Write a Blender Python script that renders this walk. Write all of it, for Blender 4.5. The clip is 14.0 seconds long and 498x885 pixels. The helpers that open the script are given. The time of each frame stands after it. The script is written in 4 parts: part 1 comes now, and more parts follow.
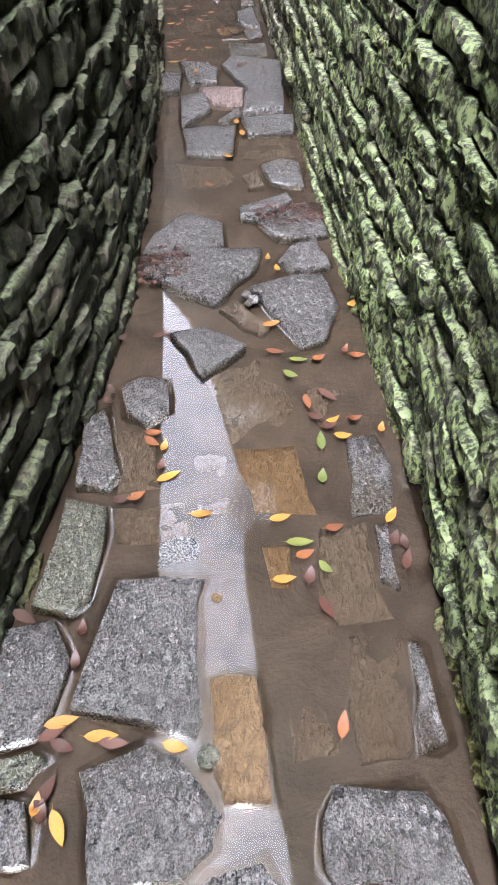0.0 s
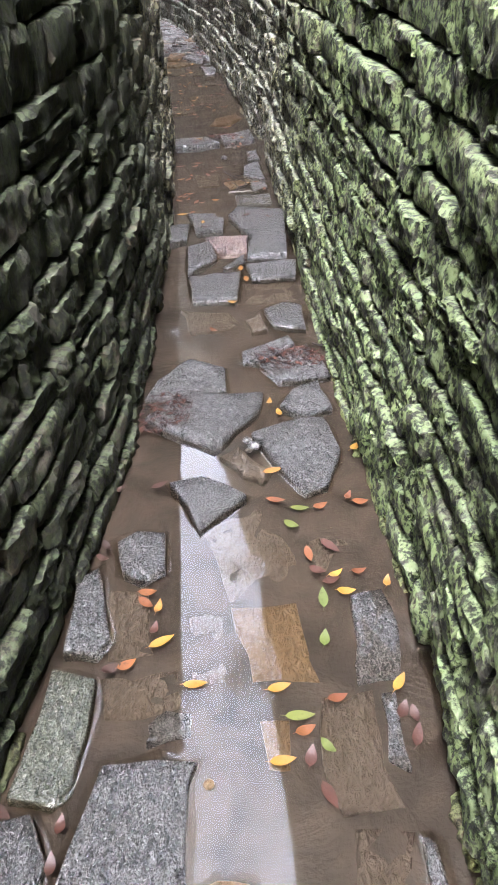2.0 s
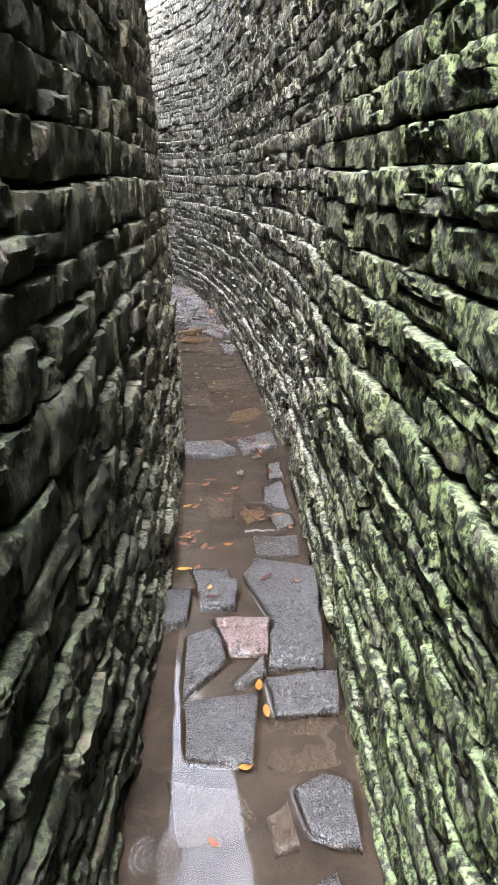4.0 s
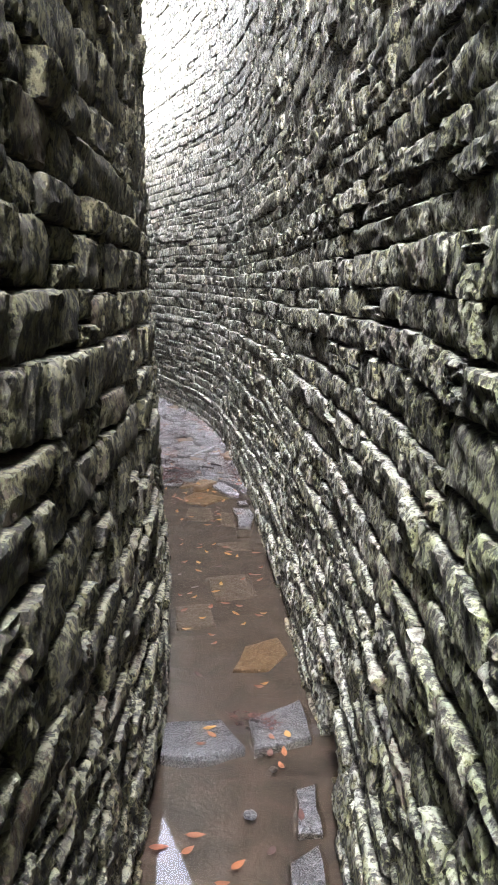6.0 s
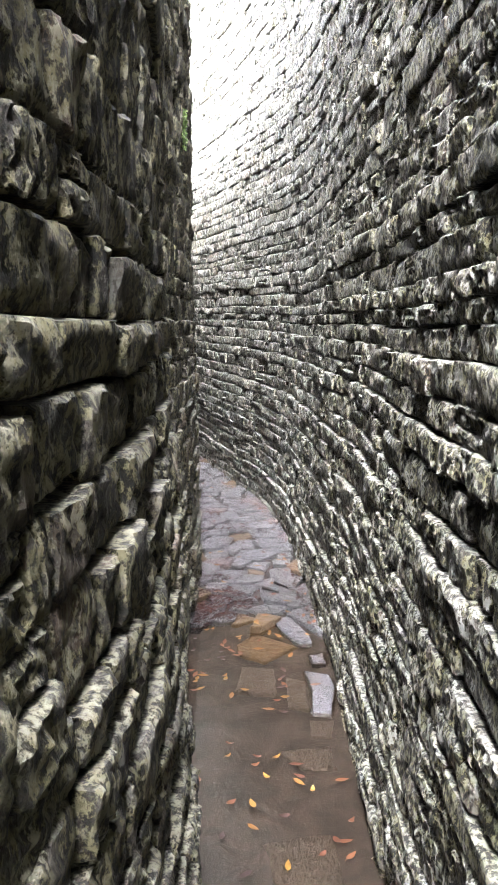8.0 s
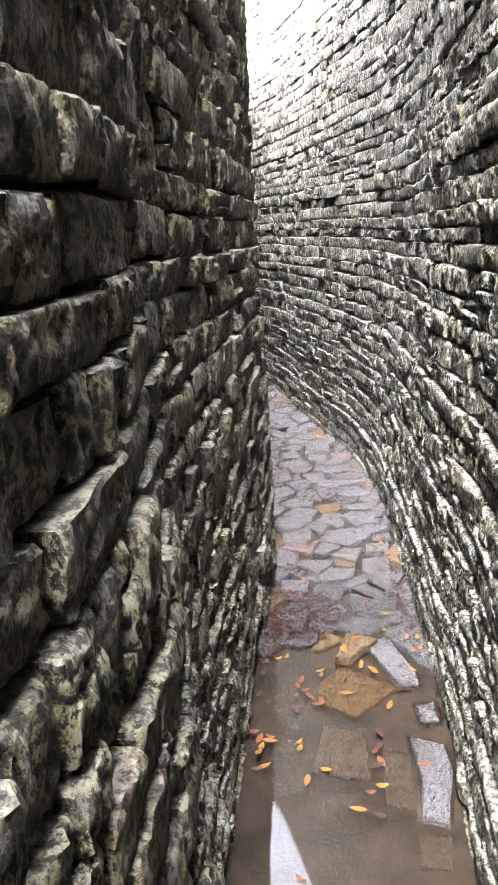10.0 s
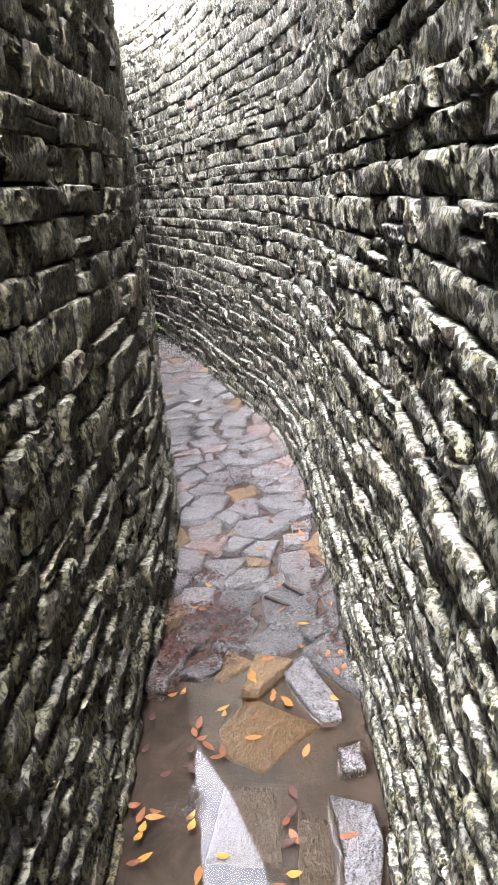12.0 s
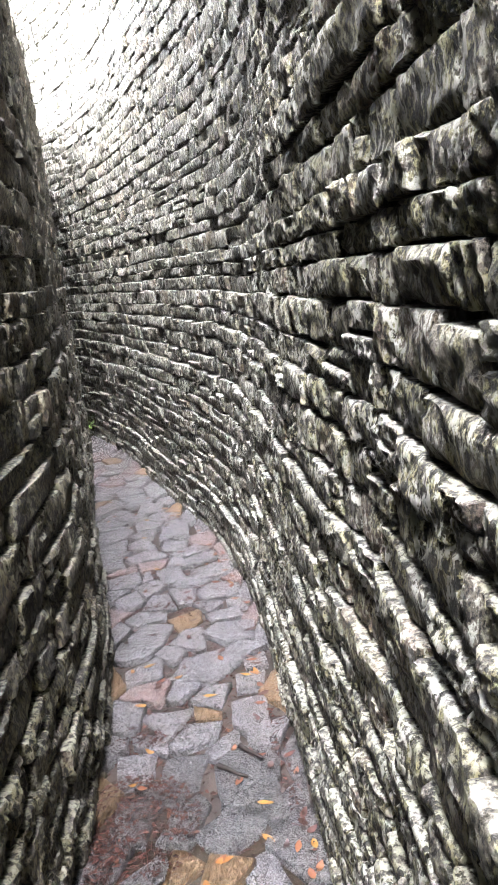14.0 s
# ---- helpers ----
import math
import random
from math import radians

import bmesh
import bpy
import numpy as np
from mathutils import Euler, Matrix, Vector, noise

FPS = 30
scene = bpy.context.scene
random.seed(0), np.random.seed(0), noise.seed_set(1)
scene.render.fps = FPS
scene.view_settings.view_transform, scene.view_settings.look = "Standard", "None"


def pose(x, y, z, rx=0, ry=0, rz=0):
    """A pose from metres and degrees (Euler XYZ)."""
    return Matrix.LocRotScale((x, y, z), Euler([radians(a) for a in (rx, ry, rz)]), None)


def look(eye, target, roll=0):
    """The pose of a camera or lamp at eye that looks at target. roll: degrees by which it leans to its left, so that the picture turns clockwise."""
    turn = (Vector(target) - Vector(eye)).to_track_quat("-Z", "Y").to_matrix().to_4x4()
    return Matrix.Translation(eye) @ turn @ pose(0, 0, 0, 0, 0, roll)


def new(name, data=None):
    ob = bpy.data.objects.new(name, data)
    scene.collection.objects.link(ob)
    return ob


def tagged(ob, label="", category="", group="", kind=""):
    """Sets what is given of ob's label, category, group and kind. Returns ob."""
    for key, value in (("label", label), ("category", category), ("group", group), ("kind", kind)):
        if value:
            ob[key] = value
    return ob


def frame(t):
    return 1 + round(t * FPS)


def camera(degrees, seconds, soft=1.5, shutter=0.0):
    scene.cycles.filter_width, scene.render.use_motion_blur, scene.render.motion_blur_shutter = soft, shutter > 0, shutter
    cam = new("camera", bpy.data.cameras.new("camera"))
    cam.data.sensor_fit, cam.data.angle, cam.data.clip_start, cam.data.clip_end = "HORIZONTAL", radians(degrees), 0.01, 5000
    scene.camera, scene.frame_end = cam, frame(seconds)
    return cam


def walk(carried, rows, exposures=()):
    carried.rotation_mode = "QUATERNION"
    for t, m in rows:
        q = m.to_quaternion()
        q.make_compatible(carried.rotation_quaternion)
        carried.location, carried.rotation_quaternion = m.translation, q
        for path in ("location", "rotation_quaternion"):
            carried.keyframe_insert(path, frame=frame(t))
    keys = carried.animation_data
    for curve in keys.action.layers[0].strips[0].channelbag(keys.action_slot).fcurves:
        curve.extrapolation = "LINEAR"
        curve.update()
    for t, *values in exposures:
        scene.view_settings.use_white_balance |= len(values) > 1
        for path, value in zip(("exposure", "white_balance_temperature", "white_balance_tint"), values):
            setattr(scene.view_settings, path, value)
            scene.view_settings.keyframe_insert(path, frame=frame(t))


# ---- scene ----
cam = camera(36.9, 14.0)
PATH = [
    (0, (0.412, 1.723, 1.194), (0.383, 3.14, -0.218), 1.8),
    (0.3, (0.426, 1.75, 1.203), (0.405, 3.191, -0.184), 2.5),
    (0.5, (0.433, 1.784, 1.206), (0.405, 3.236, -0.168), 2.2),
    (1, (0.446, 1.811, 1.206), (0.403, 3.288, -0.141), 2.2),
    (1.5, (0.443, 1.805, 1.206), (0.365, 3.312, -0.106), 0.9),
    (2, (0.476, 1.82, 1.22), (0.364, 3.437, 0.048), -1.5),
    (2.5, (0.513, 1.884, 1.303), (0.362, 3.613, 0.309), -2.2),
    (3, (0.43, 2.157, 1.318), (0.283, 3.972, 0.491), -1.7),
    (3.2, (0.404, 2.304, 1.336), (0.259, 4.142, 0.562), -1.5),
    (5.3, (0.327, 3.928, 1.454), (0.16, 5.838, 0.885), 3.0),
    (5.5, (0.298, 4.073, 1.479), (0.132, 5.995, 0.951), 2.7),
    (6, (0.228, 4.452, 1.506), (0.014, 6.397, 1.093), 1.9),
    (6.5, (0.158, 4.87, 1.49), (-0.107, 6.828, 1.184), 1.7),
    (7, (0.116, 5.243, 1.551), (-0.221, 7.197, 1.286), 2.0),
    (7.2, (0.085, 5.39, 1.586), (-0.264, 7.341, 1.321), 2.2),
    (9.3, (-0.09, 6.743, 1.727), (-0.548, 8.611, 1.176), -0.9),
    (9.5, (-0.09, 6.876, 1.714), (-0.572, 8.729, 1.136), -0.6),
    (10, (-0.172, 6.998, 1.735), (-0.799, 8.818, 1.193), -1.7),
    (10.5, (-0.208, 7.036, 1.761), (-0.923, 8.848, 1.305), -4.0),
    (11, (-0.181, 7.129, 1.703), (-0.795, 8.972, 1.226), -2.7),
    (11.5, (-0.182, 7.42, 1.673), (-0.734, 9.261, 1.12), -2.9),
    (12, (-0.138, 7.642, 1.627), (-0.612, 9.477, 0.989), -3.8),
    (12.5, (-0.116, 7.665, 1.623), (-0.507, 9.511, 0.959), -4.9),
    (13, (-0.119, 7.691, 1.624), (-0.493, 9.553, 0.997), -6.2),
    (13.5, (-0.189, 7.837, 1.582), (-0.549, 9.743, 1.095), -5.7),
    (14, (-0.217, 8.087, 1.66), (-0.54, 10.011, 1.221), -5.2),
]
walk(cam, [(t, look(eye, target, roll)) for t, eye, target, roll in PATH], exposures=[(0.0, 5.75, 5950, 16), (3.0, 5.85, 5850, 15), (7.0, 6.0, 5850, 16), (10.5, 6.4, 6050, 16), (14.0, 6.25, 5950, 17)])

# ---------------------------------------------------------------- light
world = bpy.data.worlds.new("overcast_sky")
scene.world = world
world.use_nodes = True
wn, wl = world.node_tree.nodes, world.node_tree.links
sky = wn.new("ShaderNodeTexSky")
sky.sky_type = "NISHITA"
sky.sun_disc = False
sky.sun_elevation, sky.sun_rotation = radians(63.3), radians(183.4)
sky.air_density, sky.dust_density = 1.0, 3.0
pale = wn.new("ShaderNodeHueSaturation")
pale.inputs["Saturation"].default_value = 0.15
wl.new(sky.outputs[0], pale.inputs["Color"])
wl.new(pale.outputs[0], wn["Background"].inputs["Color"])
wn["Background"].inputs["Strength"].default_value = 0.15

sun_data = bpy.data.lights.new("sun", "SUN")
sun_data.energy, sun_data.angle, sun_data.color = 0.2, radians(60), (1.0, 0.97, 0.92)
sun = new("sun", sun_data)
sun.matrix_world = look((-0.3, -5.0, 10.0), (0.0, 0.0, 0.0))

# ---------------------------------------------------------------- materials


class Nodes:
    """Short hand for a material's node tree."""

    def __init__(self, name):
        self.mat = bpy.data.materials.new(name)
        self.mat.use_nodes = True
        self.n, self.l = self.mat.node_tree.nodes, self.mat.node_tree.links
        self.bsdf = self.n["Principled BSDF"]
        self.out = self.n["Material Output"]
        self.pos = self.n.new("ShaderNodeNewGeometry")

    def put(self, value, socket):
        if hasattr(value, "is_output"):
            self.l.new(value, socket)
        else:
            socket.default_value = value

    def scaled(self, sx, sy, sz, shift=None):
        m = self.n.new("ShaderNodeVectorMath")
        m.operation = "MULTIPLY"
        self.l.new(self.pos.outputs["Position"], m.inputs[0])
        m.inputs[1].default_value = (sx, sy, sz)
        if shift is None:
            return m.outputs[0]
        a = self.n.new("ShaderNodeVectorMath")
        a.operation = "ADD"
        self.l.new(m.outputs[0], a.inputs[0])
        self.l.new(shift, a.inputs[1])
        return a.outputs[0]

    def noise(self, vec, scale=1.0, detail=4.0, rough=0.6, warp=0.0):
        t = self.n.new("ShaderNodeTexNoise")
        self.l.new(vec, t.inputs["Vector"])
        t.inputs["Scale"].default_value, t.inputs["Detail"].default_value = scale, detail
        t.inputs["Roughness"].default_value, t.inputs["Distortion"].default_value = rough, warp
        return t.outputs["Fac"]

    def ramp(self, fac, lo, hi, a=0.0, b=1.0):
        m = self.n.new("ShaderNodeMapRange")
        m.interpolation_type = "SMOOTHSTEP"
        self.l.new(fac, m.inputs["Value"])
        for key, v in (("From Min", lo), ("From Max", hi), ("To Min", a), ("To Max", b)):
            m.inputs[key].default_value = v
        return m.outputs[0]

    def math(self, op, a, b):
        m = self.n.new("ShaderNodeMath")
        m.operation = op
        self.put(a, m.inputs[0])
        self.put(b, m.inputs[1])
        return m.outputs[0]

    def mix(self, fac, a, b, blend="MIX"):
        m = self.n.new("ShaderNodeMix")
        m.data_type, m.blend_type = "RGBA", blend
        self.put(fac, m.inputs["Factor"])
        for v, k in ((a, 6), (b, 7)):
            self.put(v if hasattr(v, "is_output") else (*v, 1.0), m.inputs[k])
        return m.outputs[2]

    def bump(self, height, strength, distance, normal=None):
        b = self.n.new("ShaderNodeBump")
        b.inputs["Strength"].default_value, b.inputs["Distance"].default_value = strength, distance
        self.l.new(height, b.inputs["Height"])
        if normal is not None:
            self.l.new(normal, b.inputs["Normal"])
        return b.outputs[0]

    def finish(self, color, rough, normal=None, spec=0.5):
        self.put(color if hasattr(color, "is_output") else (*color, 1.0), self.bsdf.inputs["Base Color"])
        self.put(rough, self.bsdf.inputs["Roughness"])
        self.bsdf.inputs["Specular IOR Level"].default_value = spec
        if normal is not None:
            self.l.new(normal, self.bsdf.inputs["Normal"])
        return self.mat

    def vary(self, island):
        """One random number a piece."""
        if island:
            return self.pos.outputs["Random Per Island"]
        return self.n.new("ShaderNodeObjectInfo").outputs["Random"]


def wall_stone(name, island, pale, moss, wet):
    """Wet weathered stone (wet below 1: coloured darker, for the wall in shade): dark, with upright pale streaks, olive
    growth, lichen and painted sky sheen on the ledges and moss that thins along the passage.
    """
    k = Nodes(name)
    r = k.vary(island)
    streak = k.noise(k.scaled(60, 60, 25), 1.0, 5, 0.66)
    crust = k.noise(k.scaled(58, 58, 48), 1.0, 6, 0.70)
    blot = k.noise(k.scaled(9, 9, 7), 1.0, 6, 0.7)
    both = k.math("ADD", k.math("MULTIPLY", streak, 0.5), k.math("MULTIPLY", crust, 0.5))
    # wet below 1 scales the tone down to paint in the left wall's shade
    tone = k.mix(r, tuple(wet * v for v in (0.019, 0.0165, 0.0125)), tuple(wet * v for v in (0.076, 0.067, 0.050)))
    other = k.math("FRACT", k.math("MULTIPLY", r, 7.3), 0.0)
    tone = k.mix(k.ramp(other, 0.80, 1.0, 0.0, 0.6), tone, (0.085, 0.058, 0.036))
    sep = k.n.new("ShaderNodeSeparateXYZ")
    k.l.new(k.pos.outputs["Position"], sep.inputs[0])
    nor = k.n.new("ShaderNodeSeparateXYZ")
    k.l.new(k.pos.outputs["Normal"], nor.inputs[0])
    # olive growth in patches, thick green moss towards the start
    patch = k.math("ADD", k.math("MULTIPLY", k.noise(k.scaled(11, 11, 9), 1.0, 6, 0.7), 0.6), k.math("MULTIPLY", crust, 0.4))
    olive = k.mix(k.ramp(crust, 0.44, 0.56), tuple(wet * v for v in (0.018, 0.016, 0.006)), tuple(wet * v for v in (0.145, 0.130, 0.066)))
    col = k.mix(k.math("MULTIPLY", k.ramp(sep.outputs["Y"], 8.5, 12.0, 1.0, 0.3), k.ramp(patch, 0.45, 0.525, 0.0, 0.9)), tone, olive)
    start = k.ramp(sep.outputs["Y"], 3.8, 6.6, 1.0, 0.08)
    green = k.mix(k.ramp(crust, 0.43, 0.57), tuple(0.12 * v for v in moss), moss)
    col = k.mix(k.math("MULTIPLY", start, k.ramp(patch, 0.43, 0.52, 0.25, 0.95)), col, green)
    # pale lichen in upright runs, black where water runs, crust with painted sheen on the ledges
    runs = k.math("MULTIPLY", k.ramp(both, 0.495, 0.54), k.ramp(blot, 0.40, 0.56, 0.3, 1.0))
    far = k.ramp(sep.outputs["Y"], 4.2, 7.5, 0.16 * pale, pale)
    col = k.mix(k.math("MULTIPLY", runs, far), col, (0.225, 0.22, 0.19))
    col = k.mix(k.ramp(both, 0.480, 0.435, 0.0, 0.9), col, (0.006, 0.0055, 0.004))
    # upward faces are paled: skylight and wet sheen put into the colour
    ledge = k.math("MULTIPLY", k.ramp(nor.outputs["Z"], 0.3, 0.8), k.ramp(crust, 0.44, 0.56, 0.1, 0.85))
    crust_and_sheen = k.mix(start, (0.205, 0.20, 0.172), (0.12, 0.14, 0.085))
    col = k.mix(k.math("MULTIPLY", ledge, 0.2 + 0.36 * pale), col, crust_and_sheen)
    n = k.bump(k.math("ADD", k.math("MULTIPLY", streak, 0.3), blot), 1.0, 0.013)
    n = k.bump(crust, 1.0, 0.010, n)
    return k.finish(col, k.ramp(both, 0.42, 0.56, 0.6, 0.9), n, 0.14)


def slab_stone(name, low, high, gloss=0.16, spec=0.6, pits=0.9):
    """Rough wet flagstone: split grain in ridges, dark pits, a wet film."""
    k = Nodes(name)
    r = k.vary(False)
    ridge = k.noise(k.scaled(78, 42, 60), 1.0, 4, 0.6, 0.4)
    grain = k.noise(k.scaled(260, 230, 240), 1.0, 4, 0.7)
    blot = k.noise(k.scaled(9, 9, 9), 1.0, 5, 0.65)
    mean = tuple((a + b) / 2 for a, b in zip(low, high))
    col = k.mix(k.ramp(grain, 0.35, 0.68, 0.2, 0.75), mean, high)
    col = k.mix(k.ramp(ridge, 0.52, 0.40, 0.0, pits), col, tuple(0.45 * v for v in low))
    col = k.mix(k.ramp(blot, 0.45, 0.68, 0.0, 0.55), col, (low[0] * 1.1, low[1], low[2] * 0.8))
    col = k.mix(k.math("MULTIPLY", r, 0.45), col, tuple(0.5 * v for v in high))
    n = k.bump(blot, 0.7, 0.02)
    n = k.bump(ridge, 1.0, 0.024, n)
    n = k.bump(grain, 0.5, 0.002, n)
    return k.finish(col, k.ramp(grain, 0.4, 0.6, gloss, gloss + 0.2), n, spec)


# left wall: shade put in the colour; first metres carry dark moss, little lichen
STONES = {-1: (wall_stone("shaded_wall_stone_piece", False, 0.30, (0.020, 0.025, 0.009), 0.85), wall_stone("shaded_wall_stone_joined", True, 0.30, (0.020, 0.025, 0.009), 0.85)),
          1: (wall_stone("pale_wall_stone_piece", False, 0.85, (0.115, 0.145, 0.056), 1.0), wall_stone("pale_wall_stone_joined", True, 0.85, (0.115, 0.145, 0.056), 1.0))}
SLABS = {
    "grey": slab_stone("grey_flagstone", (0.017, 0.016, 0.015), (0.056, 0.052, 0.049)),
    "pale": slab_stone("pale_and_sheened_flagstone", (0.036, 0.034, 0.033), (0.102, 0.095, 0.093)),
    "tan": slab_stone("tan_flagstone", (0.055, 0.035, 0.017), (0.095, 0.062, 0.032), 0.45, 0.2, 0.5),
    "red": slab_stone("reddish_flagstone", (0.062, 0.043, 0.038), (0.11, 0.079, 0.070)),
    "green": slab_stone("mossy_flagstone", (0.020, 0.021, 0.013), (0.058, 0.058, 0.042)),
    "mud": slab_stone("silty_flagstone", (0.034, 0.027, 0.021), (0.060, 0.048, 0.037), 0.5, 0.15, 0.35),
}


def mud():
    k = Nodes("wet_silt")
    a = k.noise(k.scaled(7, 7, 7), 1.0, 5, 0.65, 0.6)
    b = k.noise(k.scaled(70, 70, 70), 1.0, 4, 0.7)
    col = k.mix(k.ramp(a, 0.3, 0.7), (0.011, 0.0085, 0.0065), (0.029, 0.022, 0.017))
    col = k.mix(k.ramp(b, 0.58, 0.75, 0.0, 0.7), col, (0.015, 0.012, 0.009))
    return k.finish(col, 0.6, k.bump(k.math("ADD", a, k.math("MULTIPLY", b, 0.3)), 0.6, 0.012), 0.15)


DROPS = [(0.408, 2.717, 0.07), (0.077, 4.117, 0.09), (0.379, 3.012, 0.06), (-0.805, 9.183, 0.09), (0.408, 2.77, 0.06)]


def water_surface():
    k = Nodes("puddle_water")
    swell = k.noise(k.scaled(9, 9, 9), 1.0, 2, 0.5)
    n = k.bump(swell, 0.03, 0.004)
    # rings round fresh raindrops
    for x, y, reach in DROPS:
        d = k.n.new("ShaderNodeVectorMath")
        d.operation = "DISTANCE"
        k.l.new(k.pos.outputs["Position"], d.inputs[0])
        d.inputs[1].default_value = (x, y, 0.01)
        ring = k.math("MULTIPLY", k.math("SINE", k.math("MULTIPLY", d.outputs["Value"], 450.0), 0.0), k.ramp(d.outputs["Value"], 0.4 * reach, reach, 1.0, 0.0))
        n = k.bump(ring, 0.6, 0.0004, n)
    clear = k.n.new("ShaderNodeBsdfTransparent")
    clear.inputs["Color"].default_value = (0.86, 0.82, 0.76, 1)
    gloss = k.n.new("ShaderNodeBsdfGlossy")
    gloss.inputs["Roughness"].default_value = 0.015
    fres = k.n.new("ShaderNodeFresnel")
    fres.inputs["IOR"].default_value = 1.33
    mixed = k.n.new("ShaderNodeMixShader")
    k.l.new(n, gloss.inputs["Normal"])
    k.l.new(n, fres.inputs["Normal"])
    k.l.new(fres.outputs[0], mixed.inputs[0])
    k.l.new(clear.outputs[0], mixed.inputs[1])
    k.l.new(gloss.outputs[0], mixed.inputs[2])
    k.l.new(mixed.outputs[0], k.out.inputs["Surface"])
    k.n.remove(k.bsdf)
    return k.mat


def leaf_material(name, a, b):
    k = Nodes(name)
    r = k.vary(False)
    spots = k.noise(k.scaled(160, 160, 160), 1.0, 3, 0.6)
    col = k.mix(r, a, b)
    col = k.mix(k.ramp(spots, 0.55, 0.75, 0.0, 0.6), col, tuple(0.4 * v for v in a))
    return k.finish(col, 0.5, k.bump(spots, 0.3, 0.002), 0.25)


MUD, WATER = mud(), water_surface()
LEAVES = {
    "yellow": leaf_material("yellow_leaf", (0.150, 0.078, 0.010), (0.125, 0.050, 0.008)),
    "green": leaf_material("green_leaf", (0.062, 0.068, 0.012), (0.045, 0.056, 0.012)),
    "orange": leaf_material("orange_leaf", (0.095, 0.034, 0.009), (0.065, 0.020, 0.007)),
    "brown": leaf_material("brown_leaf", (0.034, 0.011, 0.006), (0.017, 0.008, 0.005)),
}
# near-black backing: the shade between the stones put into its colour
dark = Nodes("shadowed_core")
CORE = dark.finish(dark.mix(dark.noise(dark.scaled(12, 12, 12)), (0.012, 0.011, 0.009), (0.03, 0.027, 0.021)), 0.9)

# ---------------------------------------------------------------- plan of the passage
# foot of either wall, from behind the walker to beyond the last bend
LEFT_FOOT = [(-0.16, -3.0), (-0.14, -1.0), (-0.12, 0.6), (-0.08, 1.6), (-0.03, 2.4), (0.01, 2.9), (0.03, 3.4), (0.0, 4.13), (-0.07, 4.8),
             (-0.13, 5.46), (-0.21, 6.16), (-0.29, 6.8), (-0.42, 7.41), (-0.56, 7.95), (-0.78, 8.45), (-0.92, 9.0), (-1.05, 9.56), (-1.14, 10.0),
             (-1.27, 10.55), (-1.58, 11.43), (-2.12, 12.75), (-3.16, 15.45), (-4.2, 16.9), (-5.7, 18.0), (-7.6, 18.6)]
RIGHT_FOOT = [(0.86, -3.0), (0.84, -1.0), (0.82, 0.6), (0.79, 1.6), (0.76, 2.2), (0.73, 2.8), (0.66, 3.45), (0.57, 4.1), (0.51, 4.6),
              (0.45, 5.13), (0.37, 5.87), (0.26, 6.71), (0.16, 7.2), (0.04, 7.8), (-0.06, 8.31), (-0.17, 8.85), (-0.28, 9.4), (-0.42, 9.9),
              (-0.60, 10.6), (-0.75, 11.2), (-0.95, 11.85), (-1.27, 12.6), (-1.85, 13.6), (-2.7, 15.1), (-3.8, 16.5), (-5.3, 17.5), (-7.4, 18.0)]
WALL_TOP = 6.8


def smooth_line(points, step=0.05):
    """A Catmull-Rom line through the points, at even steps of its length: places and unit tangents."""
    p = np.array(points)
    p = np.vstack([2 * p[0] - p[1], p, 2 * p[-1] - p[-2]])
    out = []
    for i in range(1, len(p) - 2):
        for u in np.linspace(0, 1, 24, endpoint=False):
            a, b, c, d = p[i - 1:i + 3]
            out.append(0.5 * (2 * b + (c - a) * u + (2 * a - 5 * b + 4 * c - d) * u * u + (3 * b - a - 3 * c + d) * u ** 3))
    out = np.array(out)
    s = np.concatenate([[0], np.cumsum(np.linalg.norm(np.diff(out, axis=0), axis=1))])
    at = np.arange(0, s[-1], step)
    line = np.stack([np.interp(at, s, out[:, j]) for j in (0, 1)], 1)
    soft = np.gradient(line, axis=0)
    soft = np.stack([np.convolve(np.pad(soft[:, j], 5, "edge"), np.ones(11) / 11, "valid") for j in (0, 1)], 1)
    return at, line, soft / np.linalg.norm(soft, axis=1)[:, None]


LEFT, RIGHT = smooth_line(LEFT_FOOT), smooth_line(RIGHT_FOOT)


def across(y):
    """The two feet's x at this y."""
    return [float(np.interp(y, side[1][:, 1], side[1][:, 0])) for side in (LEFT, RIGHT)]


def mesh_object(name, verts, faces, material, parent=None, smooth=True):
    me = bpy.data.meshes.new(name)
    me.from_pydata([tuple(v) for v in verts], [], faces)
    me.materials.append(material)
    me.update()
    if smooth:
        me.polygons.foreach_set("use_smooth", [True] * len(me.polygons))
    ob = new(name, me)
    if parent is not None:
        ob.parent = parent
    return ob


def part(name, bm, material, parent=None, label=""):
    me = bpy.data.meshes.new(name)
    bm.to_mesh(me)
    bm.free()
    me.materials.append(material)
    ob = new(name, me)
    if parent is not None:
        ob.parent = parent
    return tagged(ob, label)


# ---------------------------------------------------------------- ground, bed and water
g = 200.0
tagged(mesh_object("ground", [(-g, -g, -0.2), (g, -g, -0.2), (g, g, -0.2), (-g, g, -0.2)], [(0, 1, 2, 3)], MUD, smooth=False),
       "damp brown earth under and around the passage", "ground", kind="structure")


